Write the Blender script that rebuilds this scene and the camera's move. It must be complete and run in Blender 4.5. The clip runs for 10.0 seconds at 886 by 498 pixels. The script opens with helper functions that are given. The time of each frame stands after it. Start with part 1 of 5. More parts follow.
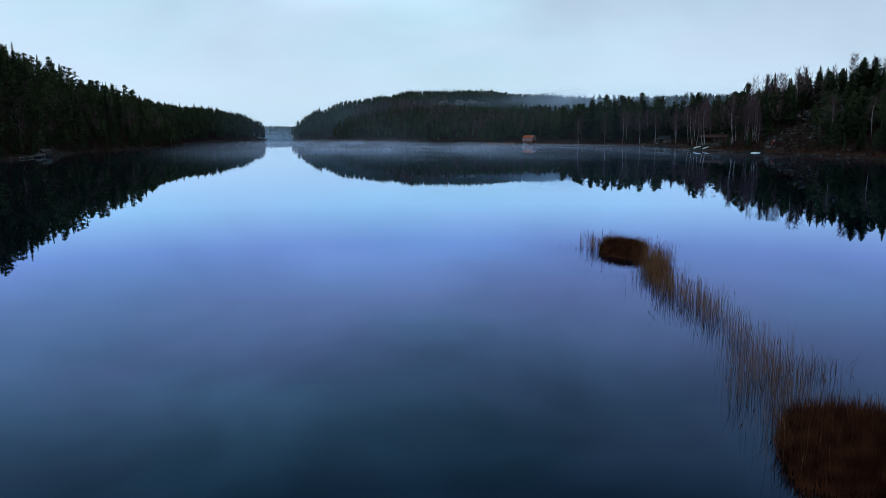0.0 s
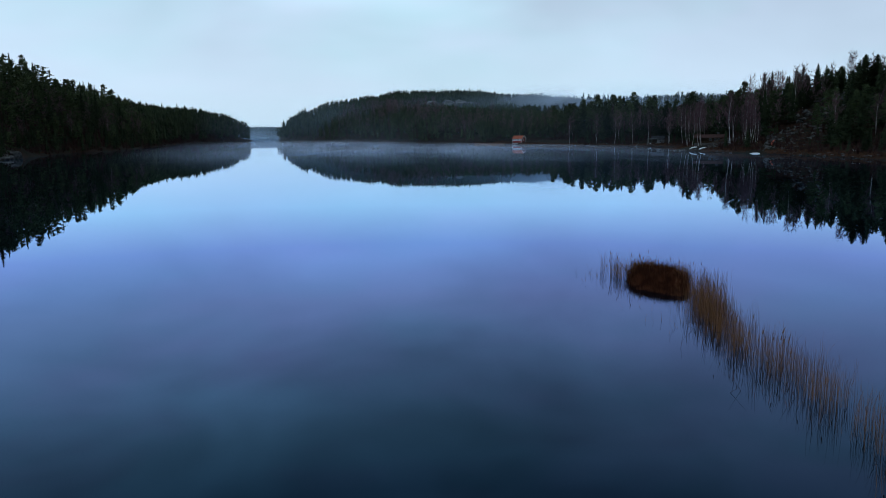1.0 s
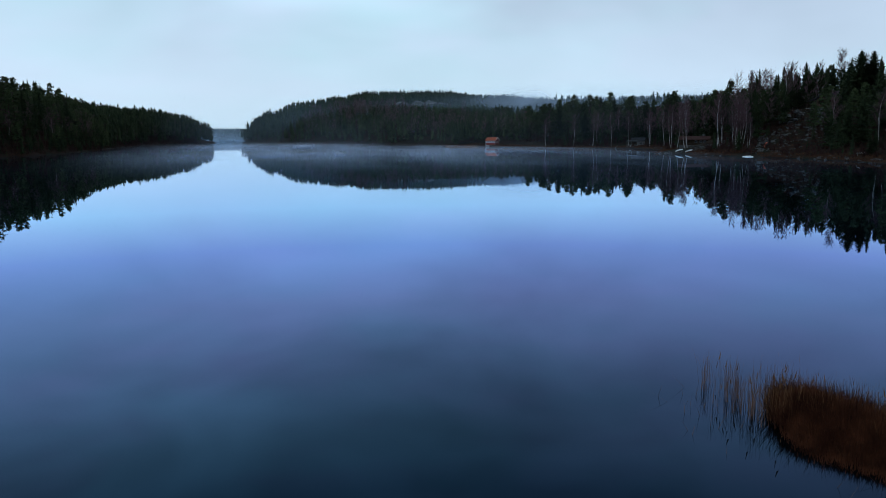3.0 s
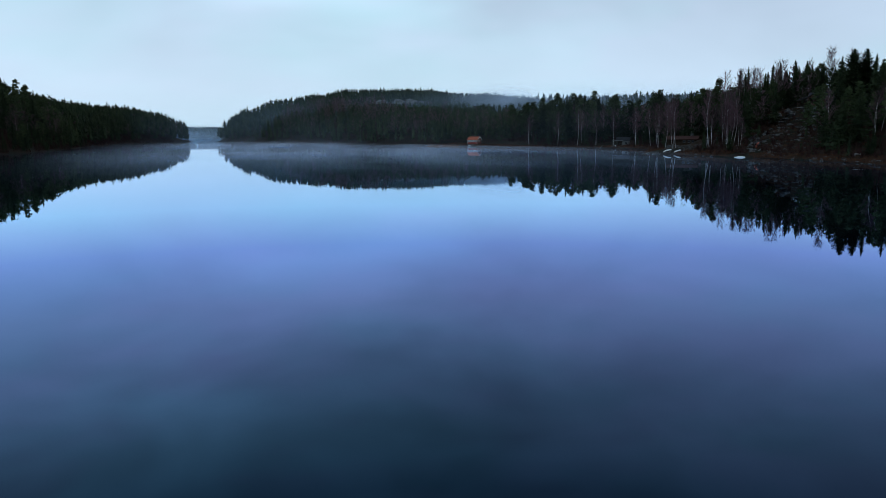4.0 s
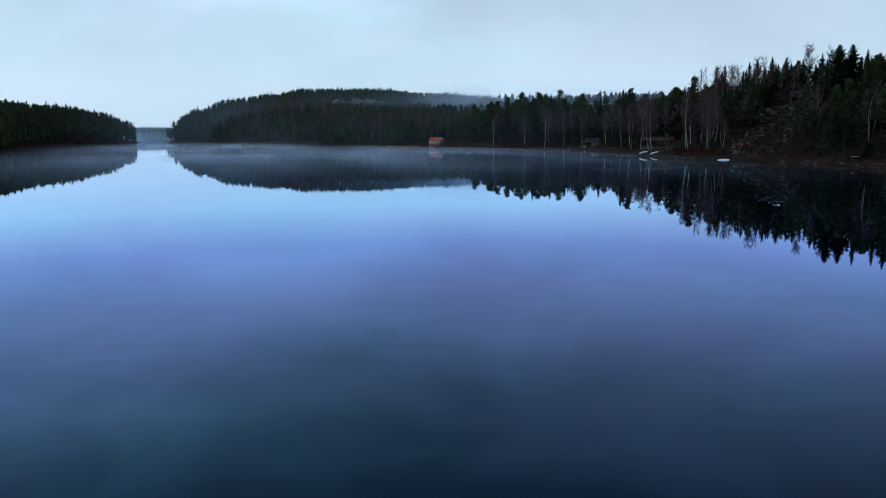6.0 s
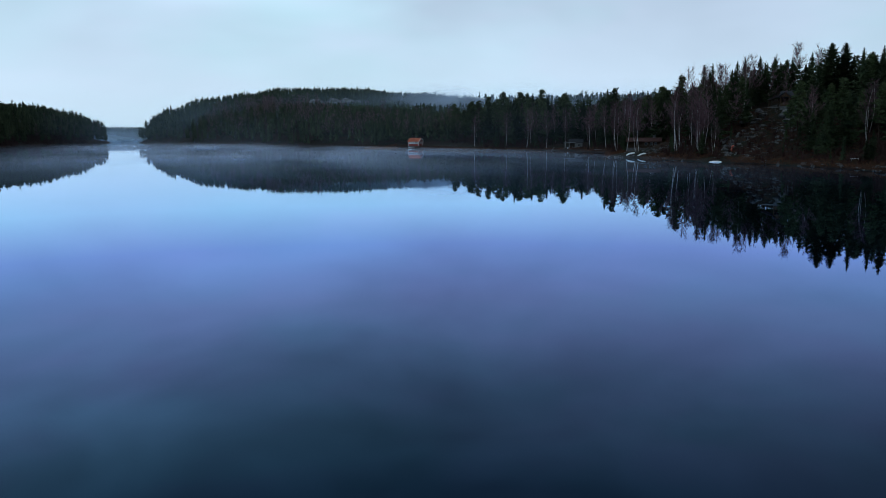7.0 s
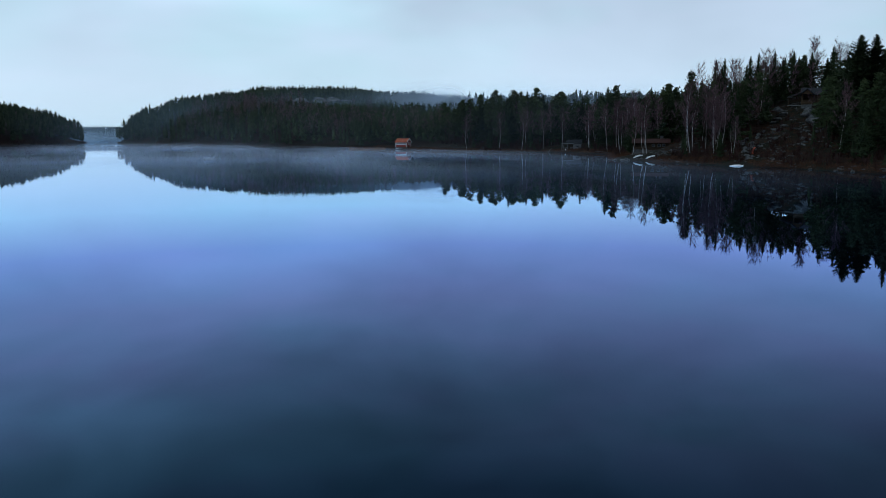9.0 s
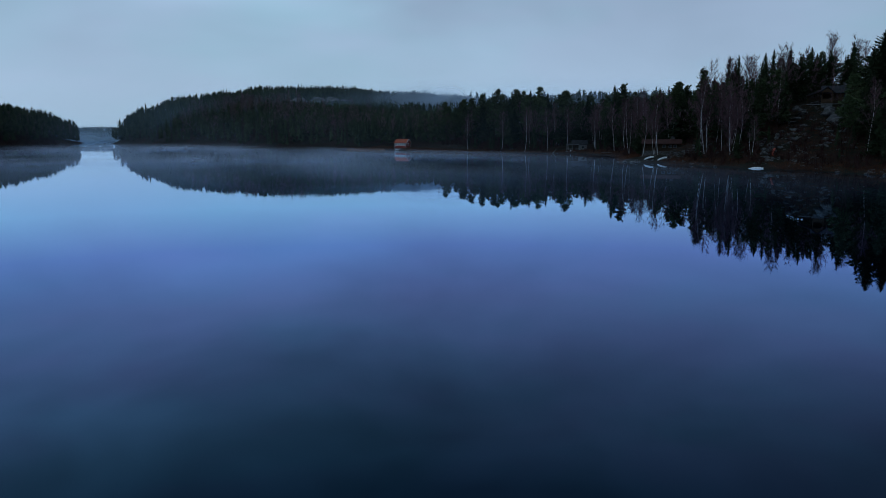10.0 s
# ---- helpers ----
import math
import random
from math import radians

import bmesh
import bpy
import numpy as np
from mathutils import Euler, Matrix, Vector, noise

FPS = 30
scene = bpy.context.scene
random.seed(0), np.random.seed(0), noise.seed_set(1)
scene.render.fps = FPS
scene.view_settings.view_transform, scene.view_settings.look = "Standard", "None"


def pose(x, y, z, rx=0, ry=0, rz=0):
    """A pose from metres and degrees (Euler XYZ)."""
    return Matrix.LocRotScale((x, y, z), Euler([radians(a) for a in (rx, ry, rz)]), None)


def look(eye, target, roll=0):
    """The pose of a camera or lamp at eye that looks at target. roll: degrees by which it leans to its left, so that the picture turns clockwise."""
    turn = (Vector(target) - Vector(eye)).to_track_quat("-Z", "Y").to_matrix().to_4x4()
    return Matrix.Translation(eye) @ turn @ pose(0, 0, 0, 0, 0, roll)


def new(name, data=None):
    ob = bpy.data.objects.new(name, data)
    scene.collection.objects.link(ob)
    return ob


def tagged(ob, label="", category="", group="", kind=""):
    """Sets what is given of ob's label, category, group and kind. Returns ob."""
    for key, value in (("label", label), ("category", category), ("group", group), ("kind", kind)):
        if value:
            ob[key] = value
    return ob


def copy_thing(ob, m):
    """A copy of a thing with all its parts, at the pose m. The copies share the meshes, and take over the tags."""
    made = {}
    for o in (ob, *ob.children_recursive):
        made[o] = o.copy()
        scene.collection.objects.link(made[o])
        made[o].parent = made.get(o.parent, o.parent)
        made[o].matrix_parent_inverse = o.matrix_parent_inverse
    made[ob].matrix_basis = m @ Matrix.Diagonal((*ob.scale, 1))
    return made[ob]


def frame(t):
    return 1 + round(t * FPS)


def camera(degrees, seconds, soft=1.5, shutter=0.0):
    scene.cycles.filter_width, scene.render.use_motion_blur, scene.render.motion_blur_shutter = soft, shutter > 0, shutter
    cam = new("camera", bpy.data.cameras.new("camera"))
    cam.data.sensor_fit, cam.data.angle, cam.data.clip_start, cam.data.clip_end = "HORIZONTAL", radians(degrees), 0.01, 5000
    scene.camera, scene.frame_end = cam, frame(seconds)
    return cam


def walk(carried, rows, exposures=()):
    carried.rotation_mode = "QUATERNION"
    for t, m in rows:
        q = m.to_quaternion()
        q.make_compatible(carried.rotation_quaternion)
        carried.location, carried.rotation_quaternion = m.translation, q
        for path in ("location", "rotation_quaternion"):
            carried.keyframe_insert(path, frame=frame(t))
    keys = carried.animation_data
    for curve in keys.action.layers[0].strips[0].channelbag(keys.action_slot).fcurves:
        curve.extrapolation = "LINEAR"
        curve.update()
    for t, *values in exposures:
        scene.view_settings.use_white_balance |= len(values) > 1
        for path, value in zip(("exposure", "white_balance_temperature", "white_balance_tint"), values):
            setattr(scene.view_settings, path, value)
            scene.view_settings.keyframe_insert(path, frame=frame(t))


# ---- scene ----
cam = camera(62.2, 10.0, soft=0.6)
PATH = [
    (0, (-3.353, -15.263, 6.651), (-3.134, -13.3, 6.334), -0.5),
    (0.5, (-2.879, -11.04, 6.63), (-2.645, -9.079, 6.314), -0.6),
    (1, (-2.389, -6.829, 6.616), (-2.139, -4.87, 6.3), -0.6),
    (1.5, (-1.864, -2.695, 6.586), (-1.595, -0.739, 6.27), -0.5),
    (2, (-1.263, 1.467, 6.54), (-0.975, 3.421, 6.225), -0.5),
    (2.5, (-0.705, 5.587, 6.527), (-0.394, 7.538, 6.211), -0.4),
    (2.7, (-0.468, 7.195, 6.533), (-0.151, 9.145, 6.221), -0.5),
    (4, (1.162, 17.489, 6.684), (1.541, 19.427, 6.368), -0.5),
    (4.5, (1.761, 21.395, 6.711), (2.163, 23.328, 6.395), -0.4),
    (5, (2.338, 25.254, 6.741), (2.766, 27.182, 6.425), -0.4),
    (5.5, (2.987, 29.117, 6.754), (3.443, 31.039, 6.438), -0.5),
    (7, (5.464, 41.018, 6.722), (6.004, 42.918, 6.407), -0.4),
    (7.5, (6.471, 45.001, 6.715), (7.031, 46.895, 6.4), -0.4),
    (8, (7.56, 49.131, 6.692), (8.127, 51.023, 6.378), -0.4),
    (8.5, (8.717, 53.354, 6.672), (9.285, 55.245, 6.358), -0.3),
    (9, (9.957, 57.513, 6.651), (10.526, 59.404, 6.337), -0.3),
    (9.5, (11.243, 61.642, 6.638), (11.811, 63.534, 6.324), -0.3),
    (10, (12.543, 65.812, 6.631), (13.11, 67.704, 6.318), -0.3),
]

EXPOSURES = [(0.0, 0.0, 6500, 10), (9.2, 0.0, 6500, 10), (9.5, -0.09, 6420, 10), (10.0, -0.64, 5900, 10)]
walk(cam, [(t, look(eye, target, roll)) for t, eye, target, roll in PATH], EXPOSURES)


# ---- sky and light: thick overcast at dusk ----
def link(tree, a, b):
    tree.links.new(a, b)


def ramp_node(t, stops):
    n = t.nodes.new("ShaderNodeValToRGB")
    els = n.color_ramp.elements
    while len(els) < len(stops):
        els.new(0.5)
    for e, (p, c) in zip(els, stops):
        e.position, e.color = p, (*c, 1)
    return n


def build_sky():
    world = bpy.data.worlds.new("overcast_dusk")
    scene.world = world
    world.use_nodes = True
    t = world.node_tree
    t.nodes.clear()
    out = t.nodes.new("ShaderNodeOutputWorld")
    bg = t.nodes.new("ShaderNodeBackground")
    sky = t.nodes.new("ShaderNodeTexSky")
    sky.sky_type = "NISHITA"
    sky.sun_disc = False
    sky.sun_elevation, sky.sun_rotation = radians(25), radians(170)
    coord = t.nodes.new("ShaderNodeTexCoord")
    xyz = t.nodes.new("ShaderNodeSeparateXYZ")
    link(t, coord.outputs["Generated"], xyz.inputs[0])
    ramp = t.nodes.new("ShaderNodeValToRGB")
    ramp.color_ramp.interpolation = "B_SPLINE"
    els = ramp.color_ramp.elements
    stops = [(0.0, (0.57, 0.75, 0.92)), (0.08, (0.55, 0.73, 0.89)), (0.2, (0.53, 0.71, 0.88)), (0.5, (0.43, 0.58, 0.74)), (1.0, (0.3, 0.42, 0.54))]
    while len(els) < len(stops):
        els.new(0.5)
    for e, (p, c) in zip(els, stops):
        e.position, e.color = p, (*c, 1)
    link(t, xyz.outputs["Z"], ramp.inputs[0])
    # soft cloud structure
    mp = t.nodes.new("ShaderNodeMapping")
    mp.inputs["Scale"].default_value = (1.5, 1.5, 3.6)
    link(t, coord.outputs["Generated"], mp.inputs[0])
    nz = t.nodes.new("ShaderNodeTexNoise")
    nz.inputs["Scale"].default_value, nz.inputs["Detail"].default_value = 2.2, 3
    nz.inputs["Distortion"].default_value = 0.25
    link(t, mp.outputs[0], nz.inputs["Vector"])
    rng = t.nodes.new("ShaderNodeMapRange")
    rng.inputs[1].default_value, rng.inputs[2].default_value = 0.3, 0.7
    rng.inputs[3].default_value, rng.inputs[4].default_value = -1.0, 1.0
    link(t, nz.outputs[0], rng.inputs[0])
    # the cloud shows more structure overhead than near the horizon
    amp = t.nodes.new("ShaderNodeMath")
    amp.operation = "MULTIPLY_ADD"
    amp.inputs[1].default_value, amp.inputs[2].default_value = 0.85, 0.0
    link(t, xyz.outputs["Z"], amp.inputs[0])
    lump = t.nodes.new("ShaderNodeMath")
    lump.operation = "MULTIPLY_ADD"
    lump.inputs[2].default_value = 1.0
    link(t, rng.outputs[0], lump.inputs[0])
    link(t, amp.outputs[0], lump.inputs[1])
    mul = t.nodes.new("ShaderNodeVectorMath")
    mul.operation = "SCALE"
    link(t, ramp.outputs[0], mul.inputs[0])
    # the cloud is thinner, so brighter, high in the west
    tilt = t.nodes.new("ShaderNodeMath")
    tilt.operation = "MULTIPLY"
    link(t, xyz.outputs["X"], tilt.inputs[0])
    link(t, xyz.outputs["Z"], tilt.inputs[1])
    west = t.nodes.new("ShaderNodeMath")
    west.operation = "MULTIPLY_ADD"
    west.inputs[1].default_value, west.inputs[2].default_value = -1.25, 1.0
    link(t, tilt.outputs[0], west.inputs[0])
    both = t.nodes.new("ShaderNodeMath")
    both.operation = "MULTIPLY"
    link(t, west.outputs[0], both.inputs[0])
    link(t, lump.outputs[0], both.inputs[1])
    link(t, both.outputs[0], mul.inputs["Scale"])
    # thick cloud leans to violet, thin cloud to blue-green
    hue = ramp_node(t, [(0.38, (0.86, 1.03, 0.97)), (0.62, (1.1, 0.97, 1.03))])
    mp2 = t.nodes.new("ShaderNodeMapping")
    mp2.inputs["Scale"].default_value = (1.5, 1.5, 5.0)
    mp2.inputs["Location"].default_value = (3.1, 0.7, 0.4)
    link(t, coord.outputs["Generated"], mp2.inputs[0])
    nz2 = t.nodes.new("ShaderNodeTexNoise")
    nz2.inputs["Scale"].default_value, nz2.inputs["Detail"].default_value = 1.8, 4
    link(t, mp2.outputs[0], nz2.inputs["Vector"])
    link(t, nz2.outputs[0], hue.inputs[0])
    tinted = t.nodes.new("ShaderNodeVectorMath")
    tinted.operation = "MULTIPLY"
    link(t, mul.outputs[0], tinted.inputs[0])
    weight = t.nodes.new("ShaderNodeMapRange")
    weight.inputs[1].default_value, weight.inputs[2].default_value = 0.02, 0.4
    weight.inputs[3].default_value, weight.inputs[4].default_value = 0.2, 1.0
    link(t, xyz.outputs["Z"], weight.inputs[0])
    faint = t.nodes.new("ShaderNodeMix")
    faint.data_type = "RGBA"
    faint.inputs[6].default_value = (0.985, 1.0, 1.0, 1)
    link(t, weight.outputs[0], faint.inputs[0])
    link(t, hue.outputs[0], faint.inputs[7])
    link(t, faint.outputs[2], tinted.inputs[1])
    small = t.nodes.new("ShaderNodeVectorMath")
    small.operation = "SCALE"
    small.inputs["Scale"].default_value = 0.004
    link(t, sky.outputs[0], small.inputs[0])
    add = t.nodes.new("ShaderNodeVectorMath")
    link(t, tinted.outputs[0], add.inputs[0])
    link(t, small.outputs[0], add.inputs[1])
    link(t, add.outputs[0], bg.inputs[0])
    bg.inputs[1].default_value = 1.0
    link(t, bg.outputs[0], out.inputs[0])


build_sky()
sun = new("sun", bpy.data.lights.new("sun", "SUN"))
sun.data.energy, sun.data.angle, sun.data.color = 0.12, radians(40), (1.0, 0.95, 0.9)
sun.matrix_world = look((60, 120, 200), (20, 200, 0))


# ---- materials ----
def material(name, colours, scale=1.0, rough=0.8, bump=0.2, fine=8.0, metal=0.0, stretch=(1, 1, 1), vary=0.15, spec=0.4, dist=0.02):
    """A weathered surface: large patches from a noise over the colours, fine grain, relief, and a shift from object to object."""
    m = bpy.data.materials.new(name)
    m.use_nodes = True
    t = m.node_tree
    b = t.nodes["Principled BSDF"]
    b.inputs["Roughness"].default_value, b.inputs["Metallic"].default_value = rough, metal
    b.inputs["Specular IOR Level"].default_value = spec
    geo = t.nodes.new("ShaderNodeTexCoord")
    mp = t.nodes.new("ShaderNodeMapping")
    mp.inputs["Scale"].default_value = stretch
    link(t, geo.outputs["Object"], mp.inputs[0])
    big = t.nodes.new("ShaderNodeTexNoise")
    big.inputs["Scale"].default_value, big.inputs["Detail"].default_value = scale, 6
    link(t, mp.outputs[0], big.inputs["Vector"])
    n = len(colours)
    rp = ramp_node(t, [(0.3 + 0.4 * i / max(1, n - 1), c) for i, c in enumerate(colours)])
    link(t, big.outputs[0], rp.inputs[0])
    grain = t.nodes.new("ShaderNodeTexNoise")
    grain.inputs["Scale"].default_value, grain.inputs["Detail"].default_value = scale * fine, 4
    link(t, mp.outputs[0], grain.inputs["Vector"])
    info = t.nodes.new("ShaderNodeObjectInfo")
    mixv = t.nodes.new("ShaderNodeMath")
    mixv.operation = "ADD"
    rr = t.nodes.new("ShaderNodeMapRange")
    rr.inputs[3].default_value, rr.inputs[4].default_value = -vary, vary
    link(t, info.outputs["Random"], rr.inputs[0])
    g2 = t.nodes.new("ShaderNodeMapRange")
    g2.inputs[1].default_value, g2.inputs[2].default_value = 0.25, 0.75
    g2.inputs[3].default_value, g2.inputs[4].default_value = 0.75, 1.25
    link(t, grain.outputs[0], g2.inputs[0])
    link(t, g2.outputs[0], mixv.inputs[0])
    link(t, rr.outputs[0], mixv.inputs[1])
    mul = t.nodes.new("ShaderNodeVectorMath")
    mul.operation = "SCALE"
    link(t, rp.outputs[0], mul.inputs[0])
    link(t, mixv.outputs[0], mul.inputs["Scale"])
    link(t, mul.outputs[0], b.inputs["Base Color"])
    if bump:
        bp = t.nodes.new("ShaderNodeBump")
        bp.inputs["Strength"].default_value, bp.inputs["Distance"].default_value = bump, dist
        link(t, grain.outputs[0], bp.inputs["Height"])
        link(t, bp.outputs[0], b.inputs["Normal"])
    return m


def plain(name, colour, rough=0.5, metal=0.0):
    return material(name, [tuple(0.85 * c for c in colour), tuple(min(1, 1.1 * c) for c in colour)], 1.5, rough, 0.08, 6, metal, vary=0.05)


def water_material():
    """Dark still water: a near black body under a mirror whose strength and blue tint follow the Fresnel term."""
    m = bpy.data.materials.new("lake_water")
    m.use_nodes = True
    t = m.node_tree
    t.nodes.clear()
    out = t.nodes.new("ShaderNodeOutputMaterial")
    both = t.nodes.new("ShaderNodeAddShader")
    body = t.nodes.new("ShaderNodeBsdfDiffuse")
    gloss = t.nodes.new("ShaderNodeBsdfGlossy")
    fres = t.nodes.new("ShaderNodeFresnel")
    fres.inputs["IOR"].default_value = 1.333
    # the blue cast and steep falloff of the reflections are painted into these colours
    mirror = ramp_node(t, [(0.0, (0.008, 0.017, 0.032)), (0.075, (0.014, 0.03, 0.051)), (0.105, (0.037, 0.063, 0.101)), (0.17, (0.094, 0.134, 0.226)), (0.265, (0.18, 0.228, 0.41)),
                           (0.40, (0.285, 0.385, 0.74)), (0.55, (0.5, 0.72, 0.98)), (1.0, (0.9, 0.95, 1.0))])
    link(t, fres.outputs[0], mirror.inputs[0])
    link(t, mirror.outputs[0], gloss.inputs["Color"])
    coord = t.nodes.new("ShaderNodeTexCoord")
    n1 = t.nodes.new("ShaderNodeTexNoise")
    n1.inputs["Scale"].default_value, n1.inputs["Detail"].default_value = 0.02, 3
    link(t, coord.outputs["Object"], n1.inputs["Vector"])
    rp = ramp_node(t, [(0.35, (0.0004, 0.0008, 0.0012)), (0.65, (0.0008, 0.0012, 0.002))])
    link(t, n1.outputs[0], rp.inputs[0])
    link(t, rp.outputs[0], body.inputs["Color"])
    rg = t.nodes.new("ShaderNodeMapRange")
    rg.inputs[1].default_value, rg.inputs[2].default_value = 0.35, 0.65
    rg.inputs[3].default_value, rg.inputs[4].default_value = 0.004, 0.016
    link(t, n1.outputs[0], rg.inputs[0])
    link(t, rg.outputs[0], gloss.inputs["Roughness"])
    n2 = t.nodes.new("ShaderNodeTexNoise")
    n2.inputs["Scale"].default_value, n2.inputs["Detail"].default_value = 0.9, 3
    link(t, coord.outputs["Object"], n2.inputs["Vector"])
    bp = t.nodes.new("ShaderNodeBump")
    bp.inputs["Strength"].default_value, bp.inputs["Distance"].default_value = 0.03, 0.02
    link(t, n2.outputs[0], bp.inputs["Height"])
    link(t, bp.outputs[0], gloss.inputs["Normal"])
    link(t, body.outputs[0], both.inputs[0])
    link(t, gloss.outputs[0], both.inputs[1])
    link(t, both.outputs[0], out.inputs[0])
    return m


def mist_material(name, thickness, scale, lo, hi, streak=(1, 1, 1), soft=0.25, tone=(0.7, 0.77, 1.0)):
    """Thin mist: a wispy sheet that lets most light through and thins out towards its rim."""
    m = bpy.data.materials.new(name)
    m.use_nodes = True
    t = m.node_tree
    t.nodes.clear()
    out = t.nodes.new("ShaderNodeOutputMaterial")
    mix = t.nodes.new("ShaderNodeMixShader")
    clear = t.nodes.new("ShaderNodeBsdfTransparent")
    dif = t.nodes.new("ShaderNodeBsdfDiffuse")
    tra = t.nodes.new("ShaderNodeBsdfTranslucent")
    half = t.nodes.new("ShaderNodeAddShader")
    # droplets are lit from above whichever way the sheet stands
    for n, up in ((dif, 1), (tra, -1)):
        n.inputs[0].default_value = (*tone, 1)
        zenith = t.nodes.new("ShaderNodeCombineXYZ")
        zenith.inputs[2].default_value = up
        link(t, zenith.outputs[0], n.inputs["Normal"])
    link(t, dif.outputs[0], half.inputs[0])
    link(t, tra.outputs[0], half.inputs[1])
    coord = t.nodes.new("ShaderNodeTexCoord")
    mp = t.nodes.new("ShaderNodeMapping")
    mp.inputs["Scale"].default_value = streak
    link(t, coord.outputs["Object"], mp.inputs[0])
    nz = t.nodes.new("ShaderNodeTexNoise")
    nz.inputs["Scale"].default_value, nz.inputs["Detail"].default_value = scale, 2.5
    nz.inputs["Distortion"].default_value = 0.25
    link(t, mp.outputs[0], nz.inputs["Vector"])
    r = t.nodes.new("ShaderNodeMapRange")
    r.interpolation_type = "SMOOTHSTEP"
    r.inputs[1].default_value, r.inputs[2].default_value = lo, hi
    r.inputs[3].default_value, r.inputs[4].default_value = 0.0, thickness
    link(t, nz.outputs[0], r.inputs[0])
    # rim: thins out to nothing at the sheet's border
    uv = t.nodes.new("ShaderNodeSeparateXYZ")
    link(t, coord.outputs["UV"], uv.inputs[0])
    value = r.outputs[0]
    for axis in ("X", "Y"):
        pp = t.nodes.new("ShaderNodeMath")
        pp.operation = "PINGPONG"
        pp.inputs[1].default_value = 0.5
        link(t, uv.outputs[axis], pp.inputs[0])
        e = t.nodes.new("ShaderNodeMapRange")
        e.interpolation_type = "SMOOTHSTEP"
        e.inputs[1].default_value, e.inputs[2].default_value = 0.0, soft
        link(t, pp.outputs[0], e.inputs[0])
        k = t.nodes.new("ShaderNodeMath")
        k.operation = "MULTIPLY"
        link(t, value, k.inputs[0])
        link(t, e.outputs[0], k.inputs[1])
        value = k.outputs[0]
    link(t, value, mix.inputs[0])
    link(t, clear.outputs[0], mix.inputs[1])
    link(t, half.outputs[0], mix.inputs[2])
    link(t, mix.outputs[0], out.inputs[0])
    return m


M_WATER = water_material()
M_GROUND = material("forest_floor", [(0.012, 0.007, 0.005), (0.022, 0.011, 0.007), (0.011, 0.011, 0.006), (0.022, 0.016, 0.012)], 0.12, 0.95, 0.6, 14, vary=0.0, dist=0.15, spec=0.08)
M_ROCK = material("granite", [(0.017, 0.017, 0.016), (0.045, 0.045, 0.047), (0.11, 0.108, 0.105), (0.022, 0.025, 0.017)], 0.9, 0.85, 0.6, 9, dist=0.06, spec=0.1)
M_BARK = material("conifer_bark", [(0.025, 0.018, 0.014), (0.055, 0.036, 0.026)], 1.2, 0.95, 0.6, 6, stretch=(1, 1, 0.25), spec=0.08)
M_BIRCH = material("birch_bark", [(0.05, 0.044, 0.042), (0.35, 0.33, 0.32), (0.6, 0.58, 0.57)], 1.6, 0.8, 0.3, 5, stretch=(0.6, 0.6, 2.2), vary=0.12)
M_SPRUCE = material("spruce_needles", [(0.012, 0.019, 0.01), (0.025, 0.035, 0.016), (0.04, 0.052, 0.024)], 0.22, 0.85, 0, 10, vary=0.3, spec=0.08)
M_PINE = material("pine_needles", [(0.02, 0.032, 0.014), (0.045, 0.06, 0.026), (0.07, 0.082, 0.036)], 0.2, 0.85, 0, 10, vary=0.3, spec=0.08)
M_TWIG = material("bare_twigs", [(0.075, 0.042, 0.048), (0.145, 0.086, 0.095)], 0.6, 0.9, 0, 8, vary=0.25, spec=0.08)
M_BUSH = material("bush_twigs", [(0.022, 0.011, 0.01), (0.045, 0.022, 0.019)], 0.6, 0.9, 0, 8, vary=0.25, spec=0.08)
M_REED = material("dry_reed", [(0.125, 0.054, 0.024), (0.24, 0.112, 0.05)], 1.2, 0.85, 0, 6, vary=0.1, spec=0.08)
M_REED_OLD = material("matted_reed", [(0.017, 0.005, 0.003), (0.056, 0.018, 0.009), (0.12, 0.04, 0.018)], 2.4, 0.9, 0.4, 9, vary=0.1, spec=0.05)
M_SEDGE = material("dry_sedge", [(0.05, 0.021, 0.012), (0.095, 0.044, 0.025)], 0.4, 0.95, 0, 8, vary=0.1, spec=0.08)
M_LOG = material("tarred_logs", [(0.025, 0.016, 0.011), (0.055, 0.035, 0.022)], 1.0, 0.8, 0.4, 8, stretch=(0.4, 0.4, 3), spec=0.1)
M_LOG_LIGHT = material("pine_logs", [(0.045, 0.027, 0.017), (0.09, 0.058, 0.035)], 1.0, 0.75, 0.4, 8, stretch=(0.4, 0.4, 3), spec=0.1)
M_RED = material("falu_red_boards", [(0.19, 0.03, 0.022), (0.27, 0.045, 0.032)], 1.2, 0.9, 0.3, 8, stretch=(3, 3, 0.4))
M_TILE = material("orange_roof_tiles", [(0.3, 0.065, 0.028), (0.42, 0.105, 0.045)], 1.5, 0.8, 0.4, 6)
M_ROOF = material("dark_felt_roof", [(0.014, 0.015, 0.017), (0.03, 0.03, 0.033)], 1.0, 0.9, 0.3, 8, spec=0.1)
M_ROOF_GREY = material("grey_sheet_roof", [(0.045, 0.05, 0.053), (0.085, 0.088, 0.09)], 0.8, 0.7, 0.15, 6, spec=0.15)
M_ROOF_RED = material("rusty_sheet_roof", [(0.026, 0.012, 0.01), (0.058, 0.023, 0.018)], 0.9, 0.7, 0.2, 6, spec=0.1)
M_WHITE = plain("white_paint", (0.75, 0.76, 0.76), 0.45)
M_GREYWOOD = material("weathered_boards", [(0.1, 0.1, 0.1), (0.19, 0.185, 0.175)], 1.2, 0.85, 0.3, 8, stretch=(0.5, 3, 3))
